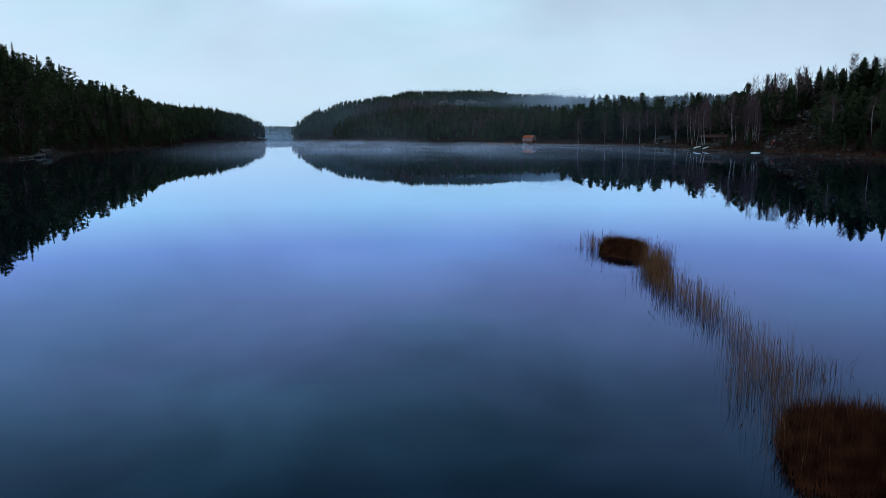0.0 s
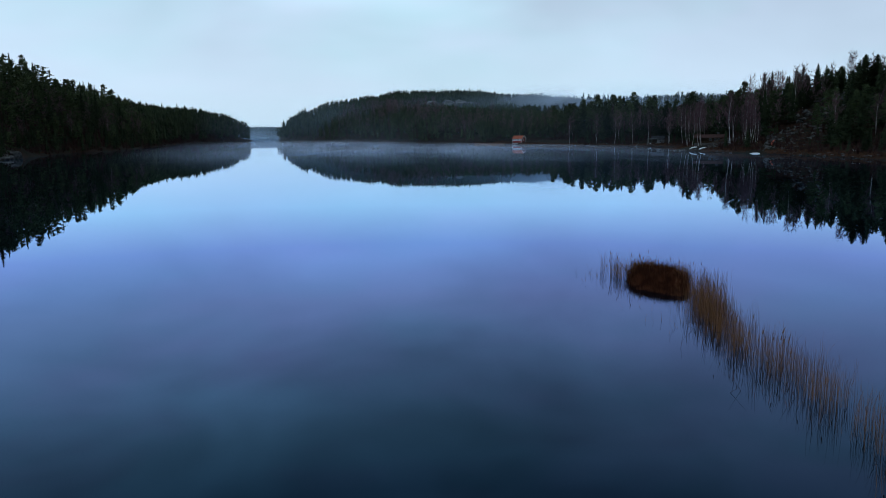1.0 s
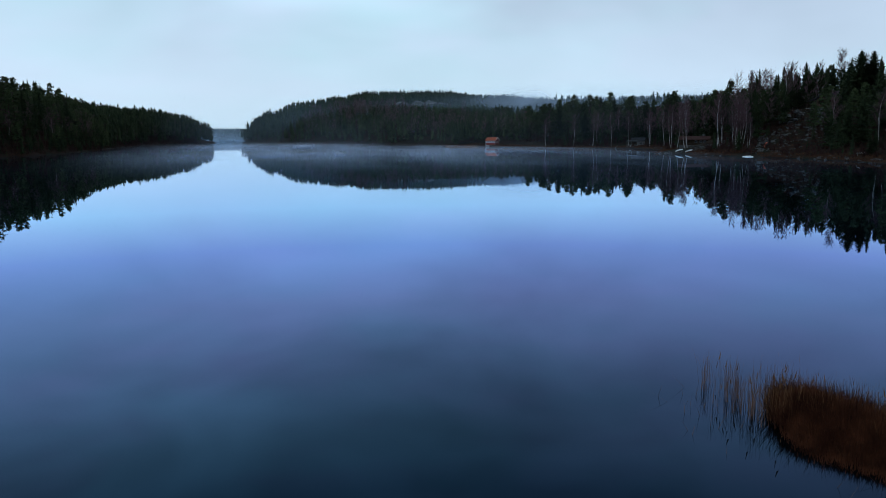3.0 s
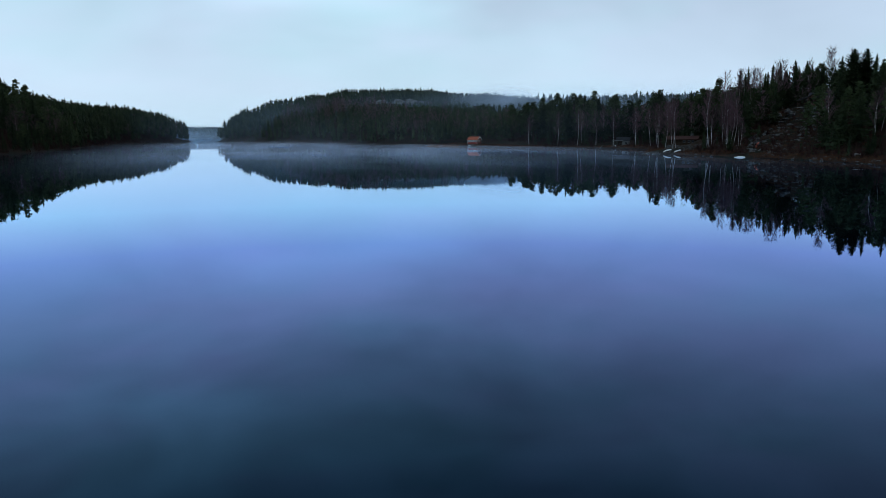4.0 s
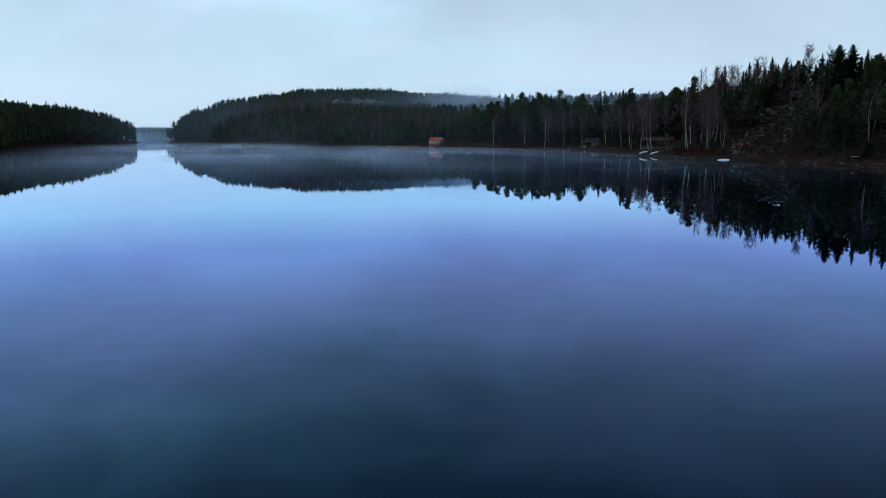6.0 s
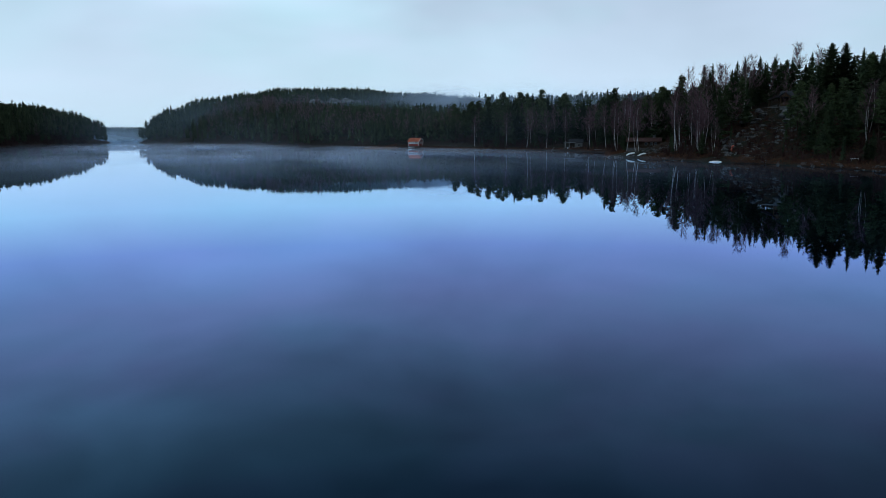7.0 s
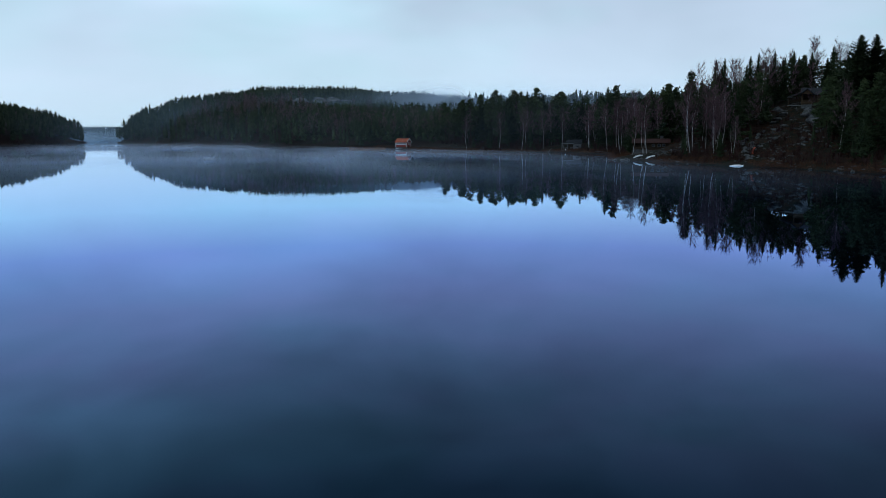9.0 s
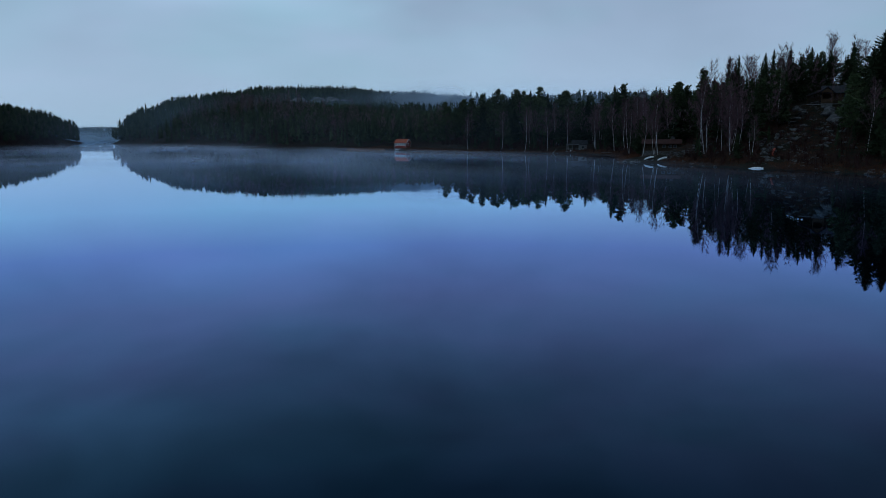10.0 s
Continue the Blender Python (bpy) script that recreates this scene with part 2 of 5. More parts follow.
M_GLASS = plain("dark_window_glass", (0.03, 0.035, 0.045), 0.05)
M_KAYAK = plain("orange_red_plastic", (0.34, 0.055, 0.025), 0.5)
M_STONE = material("mortared_stone", [(0.05, 0.05, 0.05), (0.12, 0.12, 0.12)], 2.5, 0.9, 0.5, 4, spec=0.1)
M_DARK = plain("dark_fittings", (0.03, 0.03, 0.03), 0.6)
M_MIST_LOW = mist_material("low_mist", 0.14, 0.04, 0.25, 0.72, (1.0, 0.4, 1), 0.34, (0.62, 0.7, 0.86))
M_WISP = mist_material("mist_wisps", 0.21, 0.05, 0.22, 0.74, (1.0, 1.0, 2.6), 0.46, (0.66, 0.72, 0.9))
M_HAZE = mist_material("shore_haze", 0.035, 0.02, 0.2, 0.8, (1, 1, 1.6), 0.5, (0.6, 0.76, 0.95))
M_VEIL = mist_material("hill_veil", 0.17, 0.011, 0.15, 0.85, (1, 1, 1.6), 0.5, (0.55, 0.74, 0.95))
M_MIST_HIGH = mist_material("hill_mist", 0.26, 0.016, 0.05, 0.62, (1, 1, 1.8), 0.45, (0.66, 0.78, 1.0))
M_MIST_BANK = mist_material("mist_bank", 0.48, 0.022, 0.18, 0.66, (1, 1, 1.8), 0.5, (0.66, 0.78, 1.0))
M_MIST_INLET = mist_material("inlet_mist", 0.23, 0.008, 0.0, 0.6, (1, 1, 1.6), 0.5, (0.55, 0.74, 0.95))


# ---- mesh helpers ----
class Geo:
    """Collects vertices and faces of one part."""

    def __init__(self):
        self.v, self.f = [], []

    def poly(self, *pts):
        n = len(self.v)
        self.v += [tuple(p) for p in pts]
        self.f.append(tuple(range(n, n + len(pts))))

    def box(self, lo, hi, m=None):
        n = len(self.v)
        for z in (lo[2], hi[2]):
            for x, y in ((lo[0], lo[1]), (hi[0], lo[1]), (hi[0], hi[1]), (lo[0], hi[1])):
                p = Vector((x, y, z))
                self.v.append(tuple(m @ p if m else p))
        for q in ((3, 2, 1, 0), (4, 5, 6, 7), (0, 1, 5, 4), (1, 2, 6, 5), (2, 3, 7, 6), (3, 0, 4, 7)):
            self.f.append(tuple(n + i for i in q))

    def tube(self, pts, radii, sides=5, cap=True):
        n = len(self.v)
        pts = [Vector(p) for p in pts]
        for i, p in enumerate(pts):
            d = (pts[min(i + 1, len(pts) - 1)] - pts[max(i - 1, 0)]).normalized()
            a = d.cross(Vector((0.31, 0.95, 0.05))).normalized()
            b = d.cross(a)
            for s in range(sides):
                w = 2 * math.pi * s / sides
                self.v.append(tuple(p + radii[i] * (math.cos(w) * a + math.sin(w) * b)))
        for i in range(len(pts) - 1):
            for s in range(sides):
                u = (s + 1) % sides
                self.f.append((n + i * sides + s, n + i * sides + u, n + (i + 1) * sides + u, n + (i + 1) * sides + s))
        if cap:
            self.f.append(tuple(n + s for s in reversed(range(sides))))
            self.f.append(tuple(n + (len(pts) - 1) * sides + s for s in range(sides)))

    def mesh(self, name, mat):
        me = bpy.data.meshes.new(name)
        me.from_pydata(self.v, [], self.f)
        me.materials.append(mat)
        me.update()
        return me


def part(name, geo, mat, parent, label=""):
    data = geo.mesh(name, mat) if isinstance(geo, Geo) else geo
    ob = new(name, data)
    ob.parent = parent
    return tagged(ob, label)


def thing(name, m, label, category, group="", kind=""):
    ob = new(name)
    ob.empty_display_size = 0.5
    ob.matrix_basis = m
    return tagged(ob, label, category, group, kind)


def numpy_mesh(name, verts, tris, mat, smooth=False):
    verts, tris = np.asarray(verts, np.float32), np.asarray(tris, np.int32)
    me = bpy.data.meshes.new(name)
    k = tris.shape[1]
    me.vertices.add(len(verts))
    me.vertices.foreach_set("co", verts.ravel())
    me.loops.add(tris.size)
    me.loops.foreach_set("vertex_index", tris.ravel())
    me.polygons.add(len(tris))
    me.polygons.foreach_set("loop_start", np.arange(0, tris.size, k, dtype=np.int32))
    me.polygons.foreach_set("use_smooth", np.full(len(tris), smooth))
    me.materials.append(mat)
    me.update()
    me.validate()
    return me


# ---- the lie of the land ----
SHORE = [(112, -260), (107, -60), (104, 60), (104, 110), (105, 125), (106.5, 141), (108, 152), (107, 164), (104.5, 174), (102, 183), (101.5, 197), (103, 205),
         (97.5, 211), (103, 220), (118, 250), (118.5, 277), (107, 281), (94, 294), (83, 316), (78, 344), (60, 374), (17, 452), (-5, 497), (-18, 525),
         (-34, 562), (-52, 615), (-65, 660), (-56, 700), (-75, 860), (-98, 1060), (-120, 1125), (-160, 1130), (-175, 1000), (-150, 860), (-108, 750), (-88, 692),
         (-96, 632), (-108, 590), (-117, 540), (-114, 480), (-106, 404), (-101, 335), (-104, 303), (-107, 279), (-103, 243), (-100.5, 228), (-99, 215), (-98.5, 195), (-103, 170), (-106, 120), (-110, 0), (-112, -260)]
RISE = [(-150, 120, 34), (-128, 215, 27), (-155, 240, 32), (-126, 300, 23), (-152, 310, 27), (-120, 350, 15), (-142, 390, 18), (-130, 450, 12), (-135, 520, 12), (-130, 600, 12),
        (-115, 660, 10), (-94, 705, 3), (-140, 780, 6), (-60, 668, 4), (-42, 655, 14), (-20, 640, 20), (0, 620, 23), (25, 640, 27), (60, 690, 33), (105, 690, 33), (122, 750, 34),
        (160, 660, 27), (190, 650, 23), (230, 690, 21), (10, 545, 15), (35, 500, 14), (60, 440, 9), (100, 400, 5), (140, 345, 4), (135, 300, 4), (140, 262, 5), (118, 232, 5),
        (130, 205, 16), (142, 198, 18.5), (126, 192, 9), (128, 178, 7), (140, 182, 11), (152, 170, 16), (155, 212, 17), (165, 230, 15), (135, 145, 9), (185, 190, 24), (180, 110, 15),
        (170, 30, 12), (-120, 1230, 8), (-320, 1150, 10), (250, 300, 12), (250, 480, 18), (300, 900, 30), (-400, 400, 30), (400, 100, 25), (0, -400, 8)]


def shore_distance(x, y):
    """Metres from the waterline: positive on land, negative in the lake."""
    a = np.array(SHORE, float)
    b = np.roll(a, -1, 0)
    best = np.full(x.shape, 1e12)
    inside = np.zeros(x.shape, bool)
    for (x0, y0), (x1, y1) in zip(a, b):
        dx, dy = x1 - x0, y1 - y0
        t = np.clip(((x - x0) * dx + (y - y0) * dy) / (dx * dx + dy * dy), 0, 1)
        best = np.minimum(best, (x - x0 - t * dx) ** 2 + (y - y0 - t * dy) ** 2)
        if y0 != y1:
            hit = ((y0 > y) != (y1 > y)) & (x < x0 + (y - y0) / dy * dx)
            inside ^= hit
    d = np.sqrt(best)
    return np.where(inside, -d, d) + 0.9 * waves(x, y, 9, 3) + 1.0 * waves(x, y, 30, 4)


def waves(x, y, size, seed):
    r = np.random.RandomState(seed)
    z = np.zeros(x.shape)
    for k in range(7):
        a, f, p = r.uniform(0, 6.28), r.uniform(0.6, 1.8) / size, r.uniform(0, 6.28)
        z += np.sin(6.28 * f * (x * math.cos(a) + y * math.sin(a)) + p)
    return z / 7


def height(x, y):
    x, y = np.asarray(x, float), np.asarray(y, float)
    d = shore_distance(x, y)
    num, den = np.zeros(x.shape), np.zeros(x.shape)
    for px, py, h in RISE:
        w = 1 / ((x - px) ** 2 + (y - py) ** 2 + 120) ** 2
        num, den = num + w * h, den + w
    rise = num / den
    land = np.maximum(d, 0)
    run = np.where(x < -60, 12.0, np.where(y > 420, 16.0, 28.0))
    up = 0.12 + 0.4 * (1 - np.exp(-land / 2.0)) + rise * (1 - np.exp(-((land / run) ** 1.4)))
    up += np.minimum(land / 12, 1) * (0.7 * waves(x, y, 14, 5) + 1.6 * waves(x, y, 45, 6))
    return np.where(d > 0, np.maximum(up, 0.1), np.maximum(-0.12 + 0.22 * d, -4))


def ground_z(x, y):
    return float(height(np.array([x]), np.array([y]))[0])


def spaced(*runs):
    vals = []
    for a, b, s in runs:
        vals += list(np.arange(a, b, s))
    return np.array(vals)


def build_ground():
    xs = spaced((-4500, -1500, 600), (-1500, -400, 150), (-400, -220, 20), (-220, -60, 5), (-60, 88, 6), (88, 160, 2), (160, 280, 6), (280, 500, 25), (500, 1600, 150), (1600, 4600, 600))
    ys = spaced((-4500, -1500, 600), (-1500, -400, 150), (-400, 100, 12), (100, 300, 2), (300, 520, 5), (520, 840, 8), (840, 1300, 16), (1300, 1700, 60), (1700, 4900, 500))
    gx, gy = np.meshgrid(xs, ys)
    gz = height(gx.ravel(), gy.ravel())
    verts = np.stack([gx.ravel(), gy.ravel(), gz], 1)
    w = len(xs)
    i = (np.arange(len(ys) - 1)[:, None] * w + np.arange(w - 1)[None]).ravel()
    quads = np.stack([i, i + 1, i + w + 1, i + w], 1)
    ob = new("ground", numpy_mesh("ground", verts, quads, M_GROUND, True))
    tagged(ob, "brown forest floor with moss and bare rock round the lake", "ground", kind="structure")


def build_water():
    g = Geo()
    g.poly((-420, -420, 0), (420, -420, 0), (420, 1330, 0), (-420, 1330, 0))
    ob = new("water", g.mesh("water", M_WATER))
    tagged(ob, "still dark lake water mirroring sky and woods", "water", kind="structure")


build_ground()
build_water()


# ---- trees ----
R = random.Random(7)


def skirts(g, h, radius, tiers, fan, r, taper=1.0, low=0.05):
    """The dense inside of a crown: ragged hanging skirts of boughs, one above the other."""
    for k in range(tiers):
        u = (k + r.uniform(-0.25, 0.25)) / tiers if k else 0.0
        z1 = h * (low + (1.0 - low) * (u + 1.5 / tiers)) if k < tiers - 1 else h
        z0 = h * (low + (1.0 - low) * u)
        rim = radius * (1 - u) ** taper + 0.15
        a0 = r.uniform(0, 6.28)
        pts = []
        for i in range(fan):
            a = a0 + 6.283 * i / fan
            q = rim * (r.uniform(0.75, 1.2) if i % 2 else r.uniform(0.4, 0.75))
            pts.append(Vector((q * math.cos(a), q * math.sin(a), z0 + (0 if i % 2 else 0.35 * (z1 - z0)) + r.uniform(-0.25, 0.25) * (z1 - z0))))
        top = Vector((r.uniform(-0.1, 0.1), r.uniform(-0.1, 0.1), min(h, z1)))
        for i in range(fan):
            g.poly(top, pts[i], pts[(i + 1) % fan])


def spruce_crown(h, radius, boughs, segs, seed, taper=0.85, low=0.06, core=0.5):
    """Boughs set in a spiral, drooping low down and rising near the tip, each a feathered spray with hanging twigs."""
    r, g = random.Random(seed), Geo()
    gaps = [r.uniform(0, 6.28) for k in range(3)]
    for k in range(boughs):
        u = min(0.985, max(0, (k + r.uniform(-1.5, 1.5)) / boughs)) ** 0.9
        z = h * (low + (0.985 - low) * u)
        a = k * 2.39996 + r.uniform(-0.5, 0.5)
        swell = 1 + 0.16 * math.sin(2 * a + gaps[0] + 5 * u) + 0.14 * math.sin(17 * u + gaps[1])
        reach = radius * (1 - u) ** taper * min(1, 0.62 + 2.2 * u) * swell + 0.16
        ln = reach * r.uniform(0.55, 1.15)
        out, side = Vector((math.cos(a), math.sin(a), 0)), Vector((-math.sin(a), math.cos(a), 0))
        rise = -0.5 + 1.15 * u ** 1.4 + r.uniform(-0.12, 0.12)
        curve = 0.28 if u < 0.7 else 0.1
        spine = [Vector((0, 0, z)) + out * ln * s + Vector((0, 0, rise * ln * s + curve * ln * s * s)) for s in [i / segs for i in range(segs + 1)]]
        for i in range(segs):
            wide = (0.3 * ln + 0.16) * (1 - 0.62 * i / segs)
            p, q = spine[i], spine[i + 1]
            for sgn in (-1, 1):
                g.poly(p, q, q + side * sgn * wide * r.uniform(0.7, 1.25) + out * 0.12 * ln * r.random() - Vector((0, 0, wide * r.uniform(0.1, 0.5))))
            if r.random() < 0.75:
                g.poly(p, q, p.lerp(q, r.uniform(0.3, 0.9)) - Vector((0, 0, wide * r.uniform(0.5, 1.1) + 0.08)) + side * r.uniform(-0.15, 0.15))
        g.poly(spine[-1] - side * 0.06, spine[-1] + side * 0.06, spine[-1] + out * 0.22 * ln + Vector((0, 0, 0.05 * ln)))
    skirts(g, h * 0.97, radius * core, max(7, boughs // 18), 9, r, taper, low)
    for b in range(3):
        a = b * 2.1
        g.poly((0, 0, h), (0.1 * math.cos(a), 0.1 * math.sin(a), h * 0.92), (0.1 * math.cos(a + 1.5), 0.1 * math.sin(a + 1.5), h * 0.92))
    return g


def tuft(g, c, size, n, r, flat=0.45):
    """A cushion of needle sprays: wide and low, ragged all round."""
    for i in range(n):
        a = r.uniform(0, 6.28)
        d = Vector((math.cos(a), math.sin(a), r.gauss(0.25, 0.4))).normalized()
        o = c + Vector((r.gauss(0, 0.42), r.gauss(0, 0.42), r.gauss(0, 0.42 * flat))) * size
        s = d.cross(Vector((r.gauss(0, 0.7), r.gauss(0, 0.7), r.gauss(0, 0.8)))).normalized() * size * r.uniform(0.16, 0.32)
        g.poly(o - s, o + s, o + d * size * r.uniform(0.5, 1.0))


def pine_crown(h, radius, limbs, clumps, leaves, seed, low=0.42, top=0.6, puff=1.0):
    """Limbs in storeys, each carrying flat cushions of needles with sky between them."""
    r, g, wood = random.Random(seed), Geo(), Geo()
    lean = Vector((r.uniform(-0.03, 0.03), r.uniform(-0.03, 0.03), 0))
    for k in range(limbs):
        u = (k + r.random()) / limbs
        z = h * (low + (0.96 - low) * u)
        a = k * 2.4 + r.uniform(-0.6, 0.6)
        shape = 0.6 + 1.2 * u if u < 0.33 else max(0.12, (1.02 - u) / 0.69) ** top
        ln = radius * shape * r.uniform(0.5, 1.12)
        lift = r.uniform(-0.12, 0.2) + 0.45 * u * u
        base = Vector((0, 0, z - 0.2)) + lean * z
        end = base + Vector((math.cos(a), math.sin(a), lift)) * ln
        wood.tube([base, base.lerp(end, 0.55) - Vector((0, 0, 0.1 * ln)), end], [0.06, 0.045, 0.015], 3, False)
        for c in range(clumps):
            s = 0.38 + 0.62 * (c + r.random()) / clumps
            side = Vector((-math.sin(a), math.cos(a), 0)) * r.uniform(-0.32, 0.32) * ln
            tuft(g, base.lerp(end, s) + side + Vector((0, 0, r.uniform(0, 0.3))), (0.5 + 0.32 * r.random()) * (radius / 2.7) * puff, leaves, r, 0.45 / puff)
    for c in range(3):
        tuft(g, Vector((r.uniform(-0.3, 0.3), r.uniform(-0.3, 0.3), h * (0.93 + 0.05 * r.random()))) + lean * h, 0.55, leaves, r, 0.8)
    return g, wood


def birch_parts(h, seed, limbs=26, twigs=54, thin=0.016):
    r, trunk, crown = random.Random(seed), Geo(), Geo()
    lean = Vector((r.uniform(-0.07, 0.07), r.uniform(-0.07, 0.07), 0)) * h
    bow = Vector((r.uniform(-0.05, 0.05), r.uniform(-0.05, 0.05), 0)) * h
    kink = r.uniform(0, 6.28)
    axis = [Vector((0, 0, -0.3)) + Vector((0, 0, h + 0.3)) * s + lean * s + bow * math.sin(s * 3.14) + Vector((0.012 * h * math.sin(7 * s + kink), 0.012 * h * math.cos(8 * s + kink), 0)) * s for s in [i / 11 for i in range(12)]]
    trunk.tube(axis, [0.078 * (1 - s) ** 0.8 + 0.01 for s in [i / 11 for i in range(12)]], 6)
    if seed % 3 == 1:
        # a second stem that leaves the foot and leans away
        a = r.uniform(0, 6.28)
        away = Vector((math.cos(a), math.sin(a), 0)) * h
        trunk.tube([Vector((0, 0, -0.2)), away * 0.04 + Vector((0, 0, h * 0.2)), away * 0.09 + Vector((0, 0, h * 0.5)), away * 0.11 + Vector((0, 0, h * 0.8))], [0.055, 0.045, 0.028, 0.008], 6)

    def spot(s):
        i = min(10, int(s * 11))
        return axis[i].lerp(axis[i + 1], s * 11 - i)

    for k in range(limbs):
        s = 0.3 + 0.67 * (k + r.random()) / limbs
        a = k * 2.4 + r.uniform(-0.6, 0.6)
        ln = h * 0.13 * (1.3 - s) * r.uniform(0.7, 1.5)
        p0 = spot(s)
        d = Vector((math.cos(a), math.sin(a), 1.7 + r.uniform(0, 1.0)))
        p1, p2 = p0 + d * ln * 0.5, p0 + d * ln * 0.85 + Vector((math.cos(a), math.sin(a), -0.1)) * ln * 0.35
        crown.tube([p0, p1, p2], [0.03, 0.018, 0.006], 3, False)
        for j in range(twigs):
            q = p0.lerp(p1, 0.35 + 0.65 * r.random()).lerp(p2, r.random())
            t = Vector((r.gauss(0, 0.6), r.gauss(0, 0.6), r.gauss(0.45, 0.6))) * r.uniform(0.4, 1.0) * (h / 13)
            w = Vector((-t.y, t.x, 0.1)).normalized() * thin
            crown.poly(q - w, q + w, q + t)
            q2 = q + t * r.uniform(0.3, 0.8)
            t2 = Vector((r.gauss(0, 0.5), r.gauss(0, 0.5), r.gauss(-0.05, 0.5))) * 0.6 * (h / 13)
            crown.poly(q2 - w * 0.8, q2 + w * 0.8, q2 + t2)
    return trunk, crown


def conifer_trunk(h, r0, bare):
    g = Geo()
    n = 6
    g.tube([(0.12 * math.sin(i * 1.7) * (i > 0), 0.1 * math.cos(i * 2.1) * (i > 0), -0.4 + (h + 0.3) * i / n) for i in range(n + 1)], [r0 * (1 - 0.92 * i / n) for i in range(n + 1)], 6)
    r = random.Random(int(h * 10))
    for k in range(bare):
        z, a = h * r.uniform(0.12, 0.5), r.uniform(0, 6.28)
        p = Vector((0, 0, z))
        d = Vector((math.cos(a), math.sin(a), r.uniform(-0.3, 0.1))) * r.uniform(0.5, 1.4)
        g.tube([p, p + d], [0.03, 0.008], 3, False)
    return g


def merged(a, b):
    n = len(a.v)
    a.v += b.v
    a.f += [tuple(n + i for i in f) for f in b.f]
    return a


KINDS = {}


def add_kind(name, kind, h, parts):
    """parts: (part name, mesh) pairs of one sort of tree, at its full height h."""
    KINDS.setdefault(kind, []).append((name, h, parts, []))


for sd in range(5):
    hh = (18, 17, 15, 19, 16)[sd]
    add_kind("spruce_tree", "spruce", hh, [("trunk", conifer_trunk(hh, 0.18, 4).mesh("trunk", M_BARK)), ("crown", spruce_crown(hh, (4.3, 3.4, 3.9, 4.7, 3.1)[sd], 190, 3, sd + 1, (1.0, 1.05, 0.98, 0.95, 1.1)[sd], 0.12).mesh("crown", M_SPRUCE))])
for sd in range(2):
    add_kind("spruce_tree", "spruce_wide", 16, [("trunk", conifer_trunk(16, 0.2, 4).mesh("trunk", M_BARK)), ("crown", spruce_crown(16, 5.2, 260, 4, sd + 51, 0.88, 0.24).mesh("crown", M_SPRUCE))])
for sd in range(4):
    hh = (18, 17, 15, 19)[sd]
    add_kind("spruce_tree", "spruce_far", hh, [("trunk", conifer_trunk(hh, 0.2, 0).mesh("trunk", M_BARK)), ("crown", spruce_crown(hh, (3.9, 3.1, 3.5, 3.3)[sd], 110, 2, sd + 11, 1.0).mesh("crown", M_SPRUCE))])
for sd in range(5):
    hh = (17, 18, 16, 15, 17)[sd]
    c, w = pine_crown(hh, (3.0, 3.4, 2.8, 3.1, 2.5)[sd], 32, 3, 15, sd + 21, (0.34, 0.45, 0.24, 0.3, 0.5)[sd], (0.9, 0.65, 1.05, 0.85, 0.75)[sd])
    add_kind("pine_tree", "pine", hh, [("trunk", merged(conifer_trunk(hh, 0.16, 10), w).mesh("trunk", M_BARK)), ("crown", c.mesh("crown", M_PINE))])
for sd in range(4):
    hh = (17, 18, 16, 15)[sd]
    c, w = pine_crown(hh, (3.4, 3.8, 3.1, 3.5)[sd], 19, 2, 17, sd + 31, (0.26, 0.36, 0.18, 0.22)[sd], 0.95, 1.25)
    add_kind("pine_tree", "pine_far", hh, [("trunk", conifer_trunk(hh, 0.2, 0).mesh("trunk", M_BARK)), ("crown", c.mesh("crown", M_PINE))])
for sd in range(6):
    hh = (13, 12, 14, 11, 13, 12)[sd]
    tr, c = birch_parts(hh, sd + 41)
    add_kind("birch_tree", "birch", hh, [("trunk", tr.mesh("trunk", M_BIRCH)), ("crown", c.mesh("crown", M_TWIG))])

LABELS = {"spruce_wide": "broad dark green spruce with layered drooping boughs", "spruce": "tall dark green spruce with drooping boughs on the shore", "spruce_far": "dark green spruce in the wooded lakeside slope",
          "pine": "dark green pine with a bare lower trunk on the shore", "pine_far": "dark green pine in the wooded lakeside slope",
          "birch": "bare leafless birch with a white trunk"}


def plant(kind, x, y, tall, sink=0.1, group="", label=""):
    name, h, parts, made = R.choice(KINDS[kind])
    s = tall / h
    m = Matrix.Translation((x, y, ground_z(x, y) - sink)) @ Matrix.Rotation(R.uniform(0, 6.28), 4, "Z") @ Matrix.Diagonal((s * R.uniform(0.9, 1.1), s * R.uniform(0.9, 1.1), s, 1))
    if made:
        ob = copy_thing(made[0], m @ Matrix.Diagonal((*[1 / v for v in made[0].scale], 1)))
    else:
        ob = thing(name, m, LABELS[kind], "tree", group)
        for pname, data in parts:
            part(pname, data, data.materials[0], ob)
        made.append(ob)
    if group:
        ob["group"] = group
    if label:
        ob["label"] = label
    return ob


def scatter(x0, x1, y0, y1, gap, near, far, rng, keep=lambda x, y: True):
    """Places for trees on land, in loose rows, between two distances from the waterline."""
    pts = []
    nx, ny = int((x1 - x0) / gap), int((y1 - y0) / gap)
    gx, gy = np.meshgrid(np.arange(nx), np.arange(ny))
    x = x0 + (gx.ravel() + rng.uniform(-0.42, 0.42, nx * ny)) * gap
    y = y0 + (gy.ravel() + rng.uniform(-0.42, 0.42, nx * ny)) * gap
    d = shore_distance(x, y)
    for a, b, c in zip(x, y, d):
        if near < c < far and keep(a, b):
            pts.append((float(a), float(b), float(c)))
    return pts


